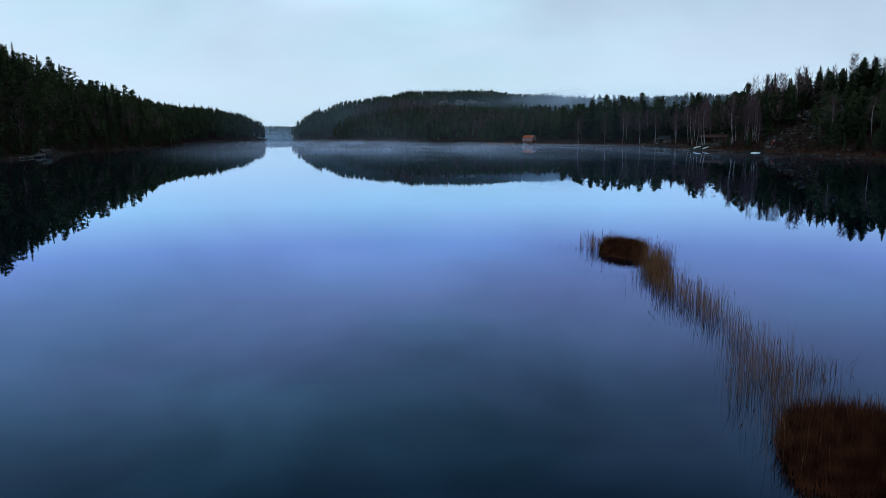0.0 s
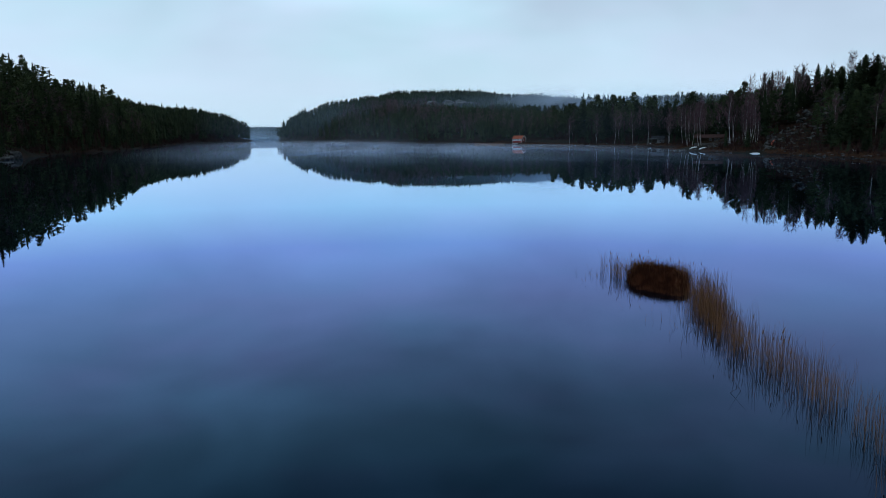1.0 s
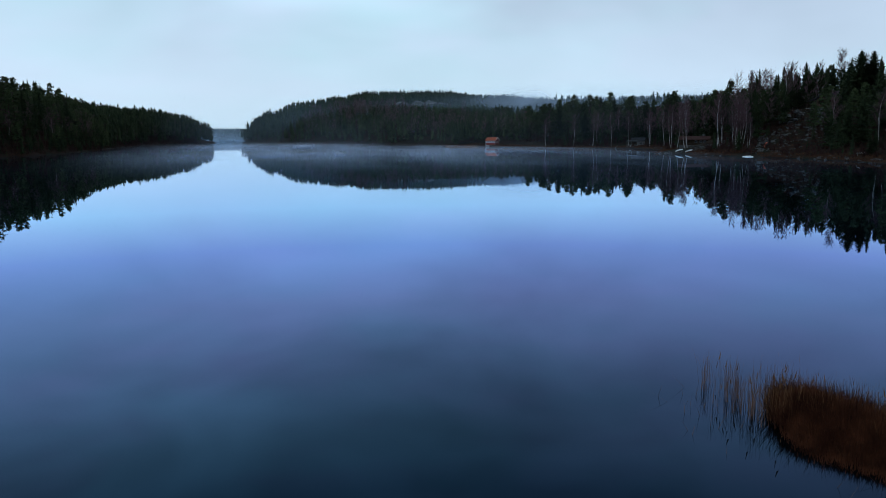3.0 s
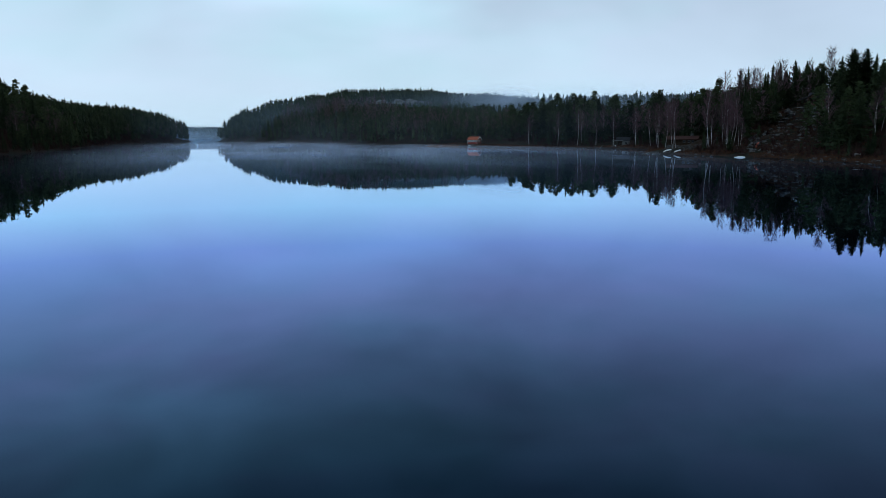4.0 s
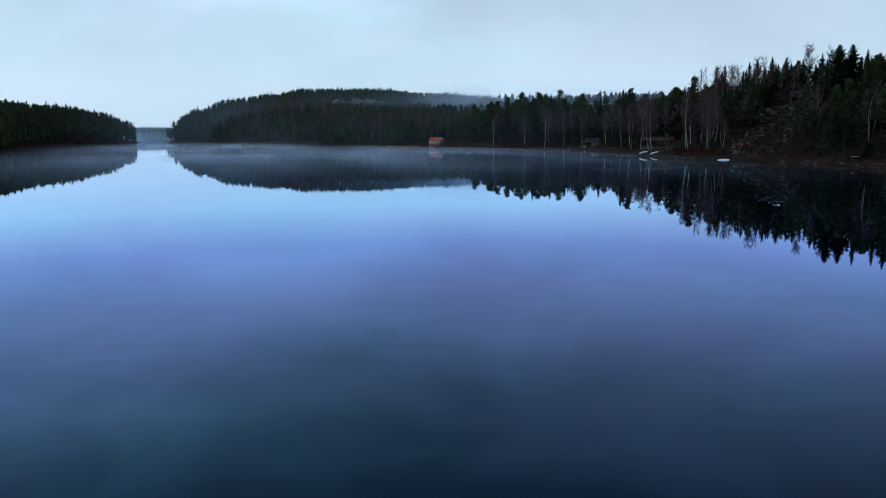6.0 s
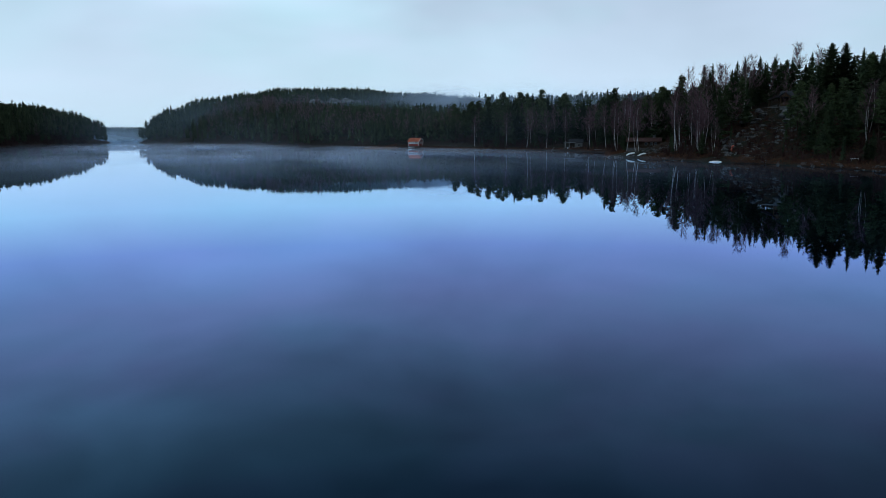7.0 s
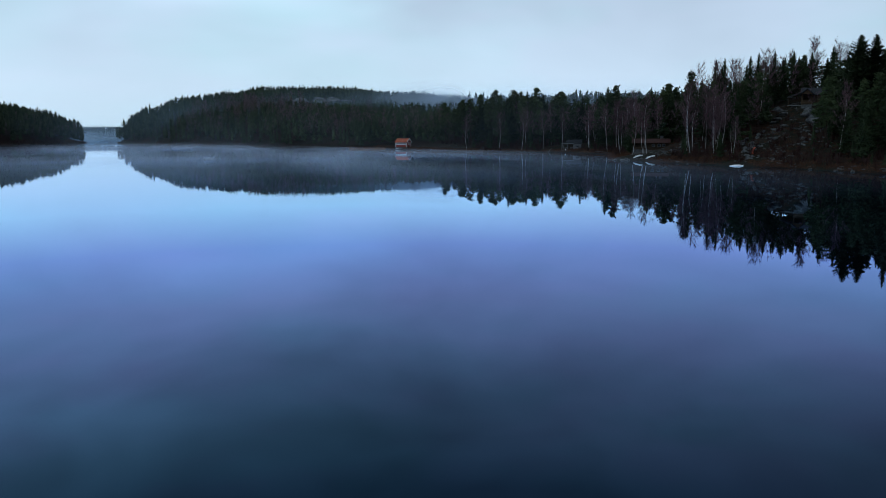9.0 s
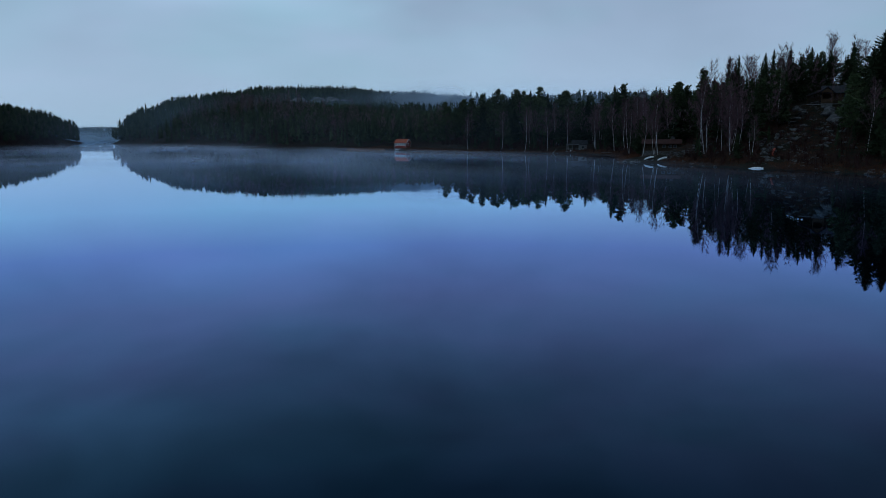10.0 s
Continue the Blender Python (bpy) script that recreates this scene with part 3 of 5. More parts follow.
def open_slope(x, y):
    """The rocky clearing below the log house, the house itself and the cabin plots stay free of wood."""
    s = max(0, min(1, ((x - 106) * 35 + (y - 172) * 26) / (35 * 35 + 26 * 26)))
    if math.hypot(x - 106 - 35 * s, y - 172 - 26 * s) < 5.6:
        return False
    if (x - 140.5) ** 2 + (y - 199) ** 2 < 58:
        return False
    if (106 < x < 122 and 213 < y < 230 and x + 0.4 * y > 194) or (98 < x < 114 and 204 < y < 222):
        return False
    if 114 < x < 130 and 278 < y < 290:
        return False
    return not (70 < x < 87 and 334 < y < 355)


NR = np.random.RandomState(5)


def joined(name, label, places, protos, mat, seed, category="woods", sink=0.2):
    """Plants past counting, joined into one mesh. places: (x, y, scale)."""
    r = random.Random(seed)
    vs, fs, n = [], [], 0
    z = height(np.array([p[0] for p in places]), np.array([p[1] for p in places]))
    for (x, y, k), gz in zip(places, z):
        v, f = protos[r.randrange(len(protos))]
        a, s = r.uniform(0, 6.28), k * r.uniform(0.9, 1.1)
        c, sn = math.cos(a) * s, math.sin(a) * s
        vs.append(np.stack([v[:, 0] * c - v[:, 1] * sn + x, v[:, 0] * sn + v[:, 1] * c + y, v[:, 2] * k + gz - sink], 1))
        fs.append(f + n)
        n += len(v)
    ob = new(name, numpy_mesh(name, np.concatenate(vs), np.concatenate(fs), mat))
    return tagged(ob, label, category, kind="stuff")


def proto(g):
    return np.array(g.v), np.array(g.f)


def far_conifer(seed, radius, taper, tiers=9, fan=12):
    g = Geo()
    skirts(g, 16, radius, tiers, fan, random.Random(seed), taper)
    return g


MID = [proto(spruce_crown(16, 3.2 + 0.3 * k, 80, 2, 80 + k, 1.0)) for k in range(3)] + [proto(pine_crown(16, 3.4, 15, 2, 13, 84 + k, 0.2 + 0.08 * k, 0.95, 1.25)[0]) for k in range(4)]


def far_pine(seed, radius, low=0.4):
    """A rounded, broken pine crown of coarse needle cushions, for woods seen from afar."""
    r, g = random.Random(seed), Geo()
    skirts(g, 14.8, radius * 0.75, 4, 6, r, 0.5, low - 0.15)
    for k in range(20):
        u = r.random() ** 0.8
        z = 16 * (low + (0.95 - low) * u)
        rim = radius * (1 - u ** 2.2) ** 0.5 * min(1, 0.6 + 1.6 * u)
        a, q = r.uniform(0, 6.28), rim * r.uniform(0.3, 0.9)
        tuft(g, Vector((q * math.cos(a), q * math.sin(a), z)), r.uniform(0.9, 1.4) * (1.1 - 0.5 * u), 3, r, 0.5)
    return g


SMALL = [proto(spruce_crown(16, 2.5 + 0.3 * k, 34, 1, 60 + k, 0.7, 0.12, 0.7)) for k in range(3)] + [proto(far_pine(64 + k, 2.2 + 0.2 * k, 0.34 + 0.06 * k)) for k in range(5)]

# single trees that stand out along the shore
for x, y, top in ((139.6, 184, 26.7), (141.6, 181.9, 26.5), (150.5, 183, 24.8), (157, 176, 25.5)):
    plant("spruce_wide", x, y, top - ground_z(x, y))
for x, y, top in ((144, 174.5, 22), (148, 178, 24), (132.7, 222, 25), (135.3, 222, 25.4), (145.6, 225, 26.4), (148.1, 225, 27.4), (153.2, 225, 28.0), (162.7, 225, 27),
                  (167.8, 222, 26), (147, 207, 24.5), (150.5, 204, 24), (143.5, 210, 24.5), (139, 209.5, 23.5), (154, 200, 24.5), (135, 212, 23), (148.5, 211, 25), (139.4, 262, 20), (131.6, 275, 21.4), (134, 273, 21), (151, 186, 24.5)):
    plant("spruce", x, y, top - ground_z(x, y))
for x, y, top in ((145.5, 180.5, 22.5), (131.5, 177.5, 14.5), (134.5, 173, 15), (137, 177, 16), (119, 343, 23.9), (126.4, 341, 23.8), (137, 345, 25.4), (131, 346, 23.5), (147, 342, 23.5),
                  (137.2, 187.2, 19.2), (135.6, 184.2, 15.5), (133.5, 181, 14.0), (127.2, 225, 22.2), (131.3, 240, 20.4), (130.9, 268, 21.3), (158, 221, 25), (150.3, 216, 25.3), (156.6, 218, 26.3), (149.5, 212, 23.8)):
    plant("pine", x, y, top - ground_z(x, y))
for x, y, tall in ((131.2, 203, 13.5), (111.7, 191.1, 12), (111.2, 192.3, 12.5), (112.4, 193.4, 9.5), (111.4, 195.5, 9), (106.5, 211, 12.5), (105.9, 211.6, 9.5), (109.5, 199.7, 13.5), (109, 197.7, 14.5), (110.2, 198.6, 10.5),
                   (107.8, 182.1, 8), (114.2, 196, 9.5), (108.6, 189, 6), (121.6, 244, 15.5), (122.2, 246, 14), (123.7, 254.5, 13.5), (116.5, 204, 11), (119.5, 208, 12), (137, 207, 13), (127, 209, 13), (106.3, 217, 11),
                   (113, 234, 14), (119, 239, 13), (123, 248, 14), (123, 259, 13), (122, 269, 13), (125, 275, 12), (119.5, 282, 13), (113.5, 285, 12.5), (107, 288, 13), (101, 293, 12), (93, 304, 11), (165.3, 222, 16), (171.3, 222, 14.5)):
    plant("birch", x, y, tall, group="birches on the rocky shore")

plant("spruce_far", -119, 255, 37.9 - ground_z(-119, 255), label="single spruce standing above the wooded ridge")
# bare birch crowns above the house, and the low wood that closes the slope behind it
for x, y, top in ((160.8, 218, 29.1), (170.8, 222, 28.1), (175.6, 224, 28.9), (157.5, 224, 26.9), (135.4, 218, 23.5), (131.4, 222, 23.7), (137.6, 220, 24.2), (128.5, 224, 22.6)):
    plant("birch", x, y, top - ground_z(x, y), label="tall bare birch with a pale fine crown")
for x, y, tall in ((136, 206.5, 8.5), (139, 208, 10), (133, 204.5, 8), (142, 209, 11), (146, 210, 12), (130.5, 206, 9), (128, 203.5, 8), (151, 209.5, 11), (155, 207, 12)):
    plant("spruce", x, y, tall, label="young dark spruce behind the log house")

for x, y, d in scatter(131, 162, 140, 190, 4.6, 14, 70, NR, open_slope):
    if R.random() < 0.85:
        plant("spruce" if R.random() < 0.6 else "pine", x, y, min(R.uniform(12, 18), 24 - ground_z(x, y)))


def ceiling(x, y):
    """How high the wood's tops reach above the lake."""
    if y < 190:
        return 23.5 if x > 138 else 17
    if y < 232:
        return 20.3 if x < 133 else 23.5 if x < 150 else 25.5
    return 20.5 + 3 * min(1, (y - 232) / 100)


behind = []
for x, y, d in scatter(98, 210, 100, 352, 5.2, 4, 88, NR, open_slope):
    u = R.random()
    room = max(6, ceiling(x, y) - ground_z(x, y))
    if 131 < x < 162 and 140 < y < 190:
        continue
    if d > 42 or y < 132:
        behind.append((x, y, min(R.uniform(12, 17), room * R.uniform(0.8, 1.0)) / 16))
    elif d < 12:
        if u < 0.06:
            plant("birch", x, y, R.uniform(8, 12), group="birches on the rocky shore")
        elif u < 0.5:
            plant("spruce", x, y, R.uniform(4, 11))
        elif u < 0.7:
            plant("pine", x, y, R.uniform(8, 13))
    else:
        k = "spruce" if u < 0.46 else "pine" if u < 0.93 else "birch"
        plant(k, x, y, min(R.uniform(12, 19), room * R.uniform(0.78, 1.0)) if k != "birch" else R.uniform(10, 14))
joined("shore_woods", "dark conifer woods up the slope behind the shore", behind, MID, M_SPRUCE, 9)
# the left shore
rows = []
for x, y, d in scatter(-190, -92, 165, 440, 4.9, 0.3, 60, NR):
    u = R.random()
    if d < 14 and 200 < y < 390:
        if d < 7 and u < 0.12:
            plant("birch", x, y, R.uniform(7, 11))
        else:
            plant("spruce_far" if u < 0.42 else "pine_far", x, y, R.uniform(11, 15.5) * (0.65 if d < 6 else 1))
    else:
        rows.append((x, y, R.uniform(11, 16) / 16))
joined("left_shore_woods", "dark conifer woods on the steep shore", rows, MID, M_PINE, 10)


def wood_of(name, label, places, seed, size=1.0):
    r = random.Random(seed)
    # the distant woods are darkened by giving pines the spruce needle colour too
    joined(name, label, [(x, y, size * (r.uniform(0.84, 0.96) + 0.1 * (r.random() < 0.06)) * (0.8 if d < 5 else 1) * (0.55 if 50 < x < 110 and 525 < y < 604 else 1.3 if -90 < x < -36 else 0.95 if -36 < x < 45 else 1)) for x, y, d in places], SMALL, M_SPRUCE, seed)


def leafless(x, y):
    """Patches of the hill where broadleaf trees stand instead of conifers."""
    return float(waves(np.array([x]), np.array([y]), 70, 21)[0]) > 0.2


wood_of("far_woods", "dark conifer woods on the long low shore", scatter(-230, -80, 440, 860, 4.2, 1.2, 60, NR), 1, 1.15)
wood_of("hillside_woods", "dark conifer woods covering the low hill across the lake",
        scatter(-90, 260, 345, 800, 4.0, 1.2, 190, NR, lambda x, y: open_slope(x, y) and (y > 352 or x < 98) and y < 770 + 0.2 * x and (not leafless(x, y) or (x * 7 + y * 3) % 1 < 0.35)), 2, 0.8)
wood_of("far_bank_woods", "distant dark woods closing the end of the inlet", scatter(-330, -60, 1080, 1240, 5.2, 1, 110, NR), 3, 0.6)
wood_of("ridge_woods", "pale misty conifer woods on the far ridge", scatter(190, 420, 360, 620, 9, 60, 400, NR), 4, 0.85)


bare = []
for sd in range(3):
    a, b = birch_parts(13, 90 + sd, 14, 18, 0.034)
    g = Geo()
    g.v, g.f = b.v, [f for f in b.f if len(f) == 3]
    bare.append(proto(g))
joined("bare_trees", "leafless purplish brown broadleaf trees among the conifers", [(x, y, R.uniform(0.8, 1.2)) for x, y, d in scatter(-60, 110, 350, 560, 5, 2, 70, NR) if R.random() < (0.85 if leafless(x, y) else 0.1)]
       + [(x, y, R.uniform(0.6, 1.1)) for x, y, d in scatter(-125, -85, 200, 690, 6, 1, 14, NR) if R.random() < 0.6]
       + [(x, y, R.uniform(0.7, 1.1)) for x, y, d in scatter(96, 150, 186, 345, 4.5, 2.5, 36, NR) if R.random() < 0.34], bare, M_TWIG, 20)


def shrub(seed, h=2.2, n=24):
    """A bare bush: thin upright twigs from one foot."""
    r, g = random.Random(seed), Geo()
    for k in range(n):
        a, s = r.uniform(0, 6.28), r.uniform(0.1, 0.75)
        p = Vector((r.uniform(-0.3, 0.3), r.uniform(-0.3, 0.3), 0))
        q = p + Vector((math.cos(a) * s, math.sin(a) * s, 1)) * h * r.uniform(0.4, 1.0)
        w = Vector((-math.sin(a), math.cos(a), 0)) * 0.045
        g.poly(p - w, p + w, q)
        m = p.lerp(q, r.uniform(0.4, 0.8))
        t = Vector((r.gauss(0, 0.3), r.gauss(0, 0.3), r.uniform(0.1, 0.5)))
        g.poly(m - w * 0.7, m + w * 0.7, m + t)
    return g


def grass(seed, h=0.6, n=26):
    r, g = random.Random(seed), Geo()
    for k in range(n):
        p = Vector((r.gauss(0, 0.45), r.gauss(0, 0.45), 0))
        q = p + Vector((r.gauss(0, 0.25), r.gauss(0, 0.25), h * r.uniform(0.5, 1.1)))
        w = Vector((r.uniform(-1, 1), r.uniform(-1, 1), 0)).normalized() * 0.03
        g.poly(p - w, p + w, q)
    return g


BUSH = [proto(shrub(s)) for s in range(5)]
TUFT = [proto(grass(s)) for s in range(4)]
r2 = random.Random(12)
joined("undergrowth", "leafless reddish brown bushes below the trees", [(x, y, r2.uniform(0.4, 1.3)) for x, y, d in scatter(96, 150, 100, 350, 1.9, 1.2, 30, NR) if r2.random() < (0.8 if open_slope(x, y) and (x - 119) ** 2 + (y - 280) ** 2 > 45 else 0.6 if x > 104 and y < 203 else 0)]
       + [(x, y, r2.uniform(0.6, 1.6)) for x, y, d in scatter(-140, -85, 180, 640, 1.7, -0.6, 8, NR)], BUSH, M_BUSH, 13, "bushes", 0.1)
joined("shore_sedge", "rust brown dry grass along the waterline", [(x, y, r2.uniform(0.5, 1.2)) for x, y, d in scatter(60, 125, 100, 375, 0.9, -0.3, 4.5, NR) if (x - 104.5) ** 2 + (y - 177) ** 2 > 9 and (x - 103) ** 2 + (y - 210) ** 2 > 30]
       + [(x, y, r2.uniform(0.4, 1.1)) for x, y, d in scatter(104, 140, 150, 215, 1.7, 4.5, 34, NR)]
       + [(x, y, r2.uniform(0.6, 1.4)) for x, y, d in scatter(-130, -70, 180, 700, 1.5, -0.3, 4, NR)], TUFT, M_SEDGE, 14, "grass", 0.03)
saplings = [(x, y, r2.uniform(0.15, 0.4)) for x, y, d in scatter(-130, -88, 180, 460, 2.4, -0.2, 11, NR) if r2.random() < 0.75] + [(x, y, r2.uniform(0.1, 0.32)) for x, y, d in scatter(98, 150, 110, 345, 3.6, 4, 30, NR) if r2.random() < 0.6 and open_slope(x, y)]
joined("saplings", "small young spruces under the tall trees", saplings, [proto(far_conifer(70 + k, 2.6, 0.8, 8, 10)) for k in range(4)], M_SPRUCE, 15)


# ---- mist ----
def mist_sheet(name, mat, corners, label, cuts=6, sag=0.0, seed=0):
    bm = bmesh.new()
    uv = bm.loops.layers.uv.new("uv")
    a, b, c, d = [Vector(p) for p in corners]
    grid = [[bm.verts.new(a.lerp(b, i / cuts).lerp(d.lerp(c, i / cuts), j / cuts) + Vector((0, 1, 0)) * sag * math.sin(i * 1.9 + seed) + Vector((0, 0, 0.02 * sag)) * math.cos(j * 2.3 + i)) for i in range(cuts + 1)] for j in range(cuts + 1)]
    for j in range(cuts):
        for i in range(cuts):
            f = bm.faces.new((grid[j][i], grid[j][i + 1], grid[j + 1][i + 1], grid[j + 1][i]))
            f.smooth = True
            for lp, (du, dv) in zip(f.loops, ((0, 0), (1, 0), (1, 1), (0, 1))):
                lp[uv].uv = ((i + du) / cuts, (j + dv) / cuts)
    me = bpy.data.meshes.new(name)
    bm.to_mesh(me)
    bm.free()
    me.materials.append(mat)
    ob = new(name, me)
    return tagged(ob, label, "mist", kind="stuff")


mist_sheet("low_mist", M_MIST_LOW, ((-62, 118, 0.6), (120, 105, 0.6), (150, 600, 0.6), (-150, 600, 0.6)), "thin white morning mist drifting low over the water")
for k, (x0, x1, y, tall) in enumerate(((-86, 96, 262, 2.2), (-104, 60, 430, 3.2))):
    mist_sheet("mist_wisp", M_WISP, ((x0, y, -tall), (x1, y - 12, -tall), (x1, y - 12, tall), (x0, y, tall)), "wisps of mist rising from the water", 10, 5, k)
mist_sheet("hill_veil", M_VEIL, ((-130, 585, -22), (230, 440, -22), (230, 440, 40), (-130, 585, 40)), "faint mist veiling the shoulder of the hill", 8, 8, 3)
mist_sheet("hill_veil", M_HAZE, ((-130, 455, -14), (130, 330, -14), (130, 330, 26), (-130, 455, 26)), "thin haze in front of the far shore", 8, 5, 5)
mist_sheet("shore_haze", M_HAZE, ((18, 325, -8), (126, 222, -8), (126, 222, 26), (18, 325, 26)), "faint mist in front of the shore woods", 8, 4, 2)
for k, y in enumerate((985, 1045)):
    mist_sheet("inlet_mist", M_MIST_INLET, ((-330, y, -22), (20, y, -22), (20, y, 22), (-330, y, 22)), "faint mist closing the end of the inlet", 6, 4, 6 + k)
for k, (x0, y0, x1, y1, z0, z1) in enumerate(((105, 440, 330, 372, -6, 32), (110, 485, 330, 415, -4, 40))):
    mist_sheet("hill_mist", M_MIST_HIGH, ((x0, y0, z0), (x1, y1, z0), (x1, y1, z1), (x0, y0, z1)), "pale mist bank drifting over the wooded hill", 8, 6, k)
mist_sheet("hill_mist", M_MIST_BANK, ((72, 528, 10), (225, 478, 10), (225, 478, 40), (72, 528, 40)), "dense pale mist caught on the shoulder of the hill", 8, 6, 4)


# ---- reeds ----
def reed_bed(name, label, spots, mat, tall, lean, seed, plume=0.0, width=0.006, bent=True):
    """Upright dry stems, each a thin three-sided blade, bent half way up or straight; some carry a drooping plume."""
    r = random.Random(seed)
    v, f = [], []
    for x, y, k in spots:
        h = tall * k * r.uniform(0.55, 1.12)
        a = r.uniform(0, 6.28)
        d = Vector((math.cos(a), math.sin(a), 0)) * h * abs(r.gauss(0, lean))
        w = width * r.uniform(0.7, 1.5)
        p, m, t = Vector((x, y, -0.1)), Vector((x, y, 0.55 * h)) + d * 0.35, Vector((x, y, h)) + d
        n = len(v)
        for c, s in ((p, w), (m, w * 0.85))[:2 if bent else 1]:
            for b in range(3):
                v.append((c.x + s * math.cos(a + b * 2.1), c.y + s * math.sin(a + b * 2.1), c.z))
        v.append(tuple(t))
        for b in range(3):
            e = (b + 1) % 3
            if bent:
                f += [(n + b, n + e, n + 3 + e), (n + b, n + 3 + e, n + 3 + b), (n + 3 + b, n + 3 + e, n + 6)]
            else:
                f.append((n + b, n + e, n + 3))
        if r.random() < plume:
            n = len(v)
            s = Vector((r.uniform(-1, 1), r.uniform(-1, 1), 0)) * 0.016
            v += [tuple(t - d * 0.15 - Vector((0, 0, 0.2)) - s), tuple(t - d * 0.1 - Vector((0, 0, 0.18)) + s), tuple(t + s * 2 + Vector((0, 0, 0.02)))]
            f.append((n, n + 1, n + 2))
    ob = new(name, numpy_mesh(name, v, f, mat))
    return tagged(ob, label, "reeds", kind="stuff")


def along(line, n, r):
    """Points along a line of (x, y, half width, density)."""
    pts = []
    total = sum(q[3] for q in line[:-1])
    for (x0, y0, w0, k0), (x1, y1, w1, k1) in zip(line, line[1:]):
        for i in range(int(n * k0 / total)):
            if i % 7 == 0:
                s0, off0 = r.random(), r.gauss(0, 0.5)
            s = s0 + r.gauss(0, 0.04)
            off = (off0 + r.gauss(0, 0.16)) * (w0 + (w1 - w0) * s)
            dx, dy = x1 - x0, y1 - y0
            ln = math.hypot(dx, dy)
            pts.append((x0 + dx * s - dy / ln * off, y0 + dy * s + dx / ln * off))
    return pts


RR = random.Random(3)
BLOCK_FAR = ((10.08, 23.75), (11.39, 21.8), (12.02, 23.09), (10.67, 25.27))
BLOCK_NEAR = ((4.9, -2.6), (7.6, -4.1), (8.4, -1.0), (6.1, -0.35))


def clump_spots(c, n, r, fore):
    """A stand that is tall at the back and breaks down towards the open water to a low mat, added to fill in for its
    brown reflection.
    """
    a, b, d, e = [Vector(p) for p in c]
    toward = (Vector((-0.42, -0.91)) * fore)
    pts = []
    for i in range(n):
        u, w = r.random(), r.random() ** 0.8
        p = (a + toward * r.uniform(0.75, 1.1)).lerp(b + toward * r.uniform(0.75, 1.1), u).lerp(e.lerp(d, u), w)
        if abs(2 * u - 1) ** 6 + abs(2 * w - 1) ** 6 > r.uniform(0.85, 1.15):
            continue
        k = min(1.0, 0.07 + 1.7 * w) * r.uniform(0.8, 1.12) * (1 - 0.25 * abs(2 * u - 1) ** 3)
        pts.append((p.x + r.gauss(0, 0.13), p.y + r.gauss(0, 0.13), k))
    return pts


for blk, fore, seed in ((BLOCK_FAR, 1.75, 1), (BLOCK_NEAR, 1.4, 2)):
    reed_bed("reed_clump", "dense matted clump of dark brown dead reeds in the water", clump_spots(blk, 17000, RR, fore), M_REED_OLD, 0.76, 0.5, seed, width=0.012, bent=False)
BELT = [(9.9, 27.0, 0.35, 0.12), (9.8, 25.8, 0.5, 0.4), (9.5, 23.8, 0.4, 0), (12.7, 22.9, 0.6, 0.25), (12.2, 21.3, 0.7, 0.65), (11.55, 19.8, 0.75, 1.2), (10.7, 18.2, 0.8, 1.2), (10.2, 16.8, 0.75, 1.0), (9.65, 15.0, 0.8, 0.9),
        (9.35, 12.8, 0.85, 0.95), (9.3, 10.4, 0.8, 0.5), (9.0, 8.4, 0.75, 0.3), (8.6, 6.2, 0.8, 0.45), (8.0, 4.0, 1.0, 0.6), (7.4, 2.2, 1.1, 0.6), (6.7, 0.4, 1.2, 0.25), (5.9, -1.6, 1.3, 0)]
reed_bed("reed_belt", "thin belt of pale brown dry reeds standing in water", [(x, y, 1) for x, y in along(BELT, 4300, RR)], M_REED, 0.95, 0.15, 5, 0.07, 0.0022)
fringe = [(x + RR.gauss(0, 0.25), y + RR.gauss(0, 0.25), RR.uniform(0.8, 1.15)) for c, many in ((BLOCK_FAR, 230), (BLOCK_NEAR, 60)) for (x0, y0), (x1, y1) in ((c[3], c[0]), (c[2], c[3]), (c[1], c[2]), (c[0], c[2])) for u in [RR.random() for i in range(many)] for x, y in [(x0 + (x1 - x0) * u, y0 + (y1 - y0) * u)]]
reed_bed("reed_fringe", "dry reeds standing round the matted clumps", fringe, M_REED, 1.0, 0.14, 7, 0.08, 0.0024)
broken = [(8.7 + RR.gauss(0, 0.5), 2.9 + RR.gauss(0, 0.6), 0.6) for i in range(110)] + [(x - 0.9 + RR.gauss(0, 0.4), y - 0.9 + RR.gauss(0, 0.6), 0.5) for x, y in along(BELT[4:13], 130, RR)]
reed_bed("broken_reeds", "bent and broken reed stems leaning over the water", broken, M_REED_OLD, 0.95, 0.75, 9, 0, 0.006, False)
stray = [(RR.uniform(7.4, 11.5), RR.uniform(4, 24)) for i in range(36)] + [(8.9 + RR.gauss(0, 0.4), 25.2 + RR.gauss(0, 0.9)) for i in range(26)]
reed_bed("stray_reeds", "single broken reed stems scattered in the water", [(x, y, 0.6) for x, y in stray], M_REED, 0.6, 0.8, 6, 0, 0.005, False)
spit = [(61 + 13 * u + RR.gauss(0, 0.4), 358 - 7.5 * u + RR.gauss(0, 0.5), 1) for u in [RR.random() for i in range(900)]]
reed_bed("sedge_strip", "strip of pale tan dry sedge standing off the shore", spit, M_REED, 0.7, 0.2, 8, 0, 0.03)


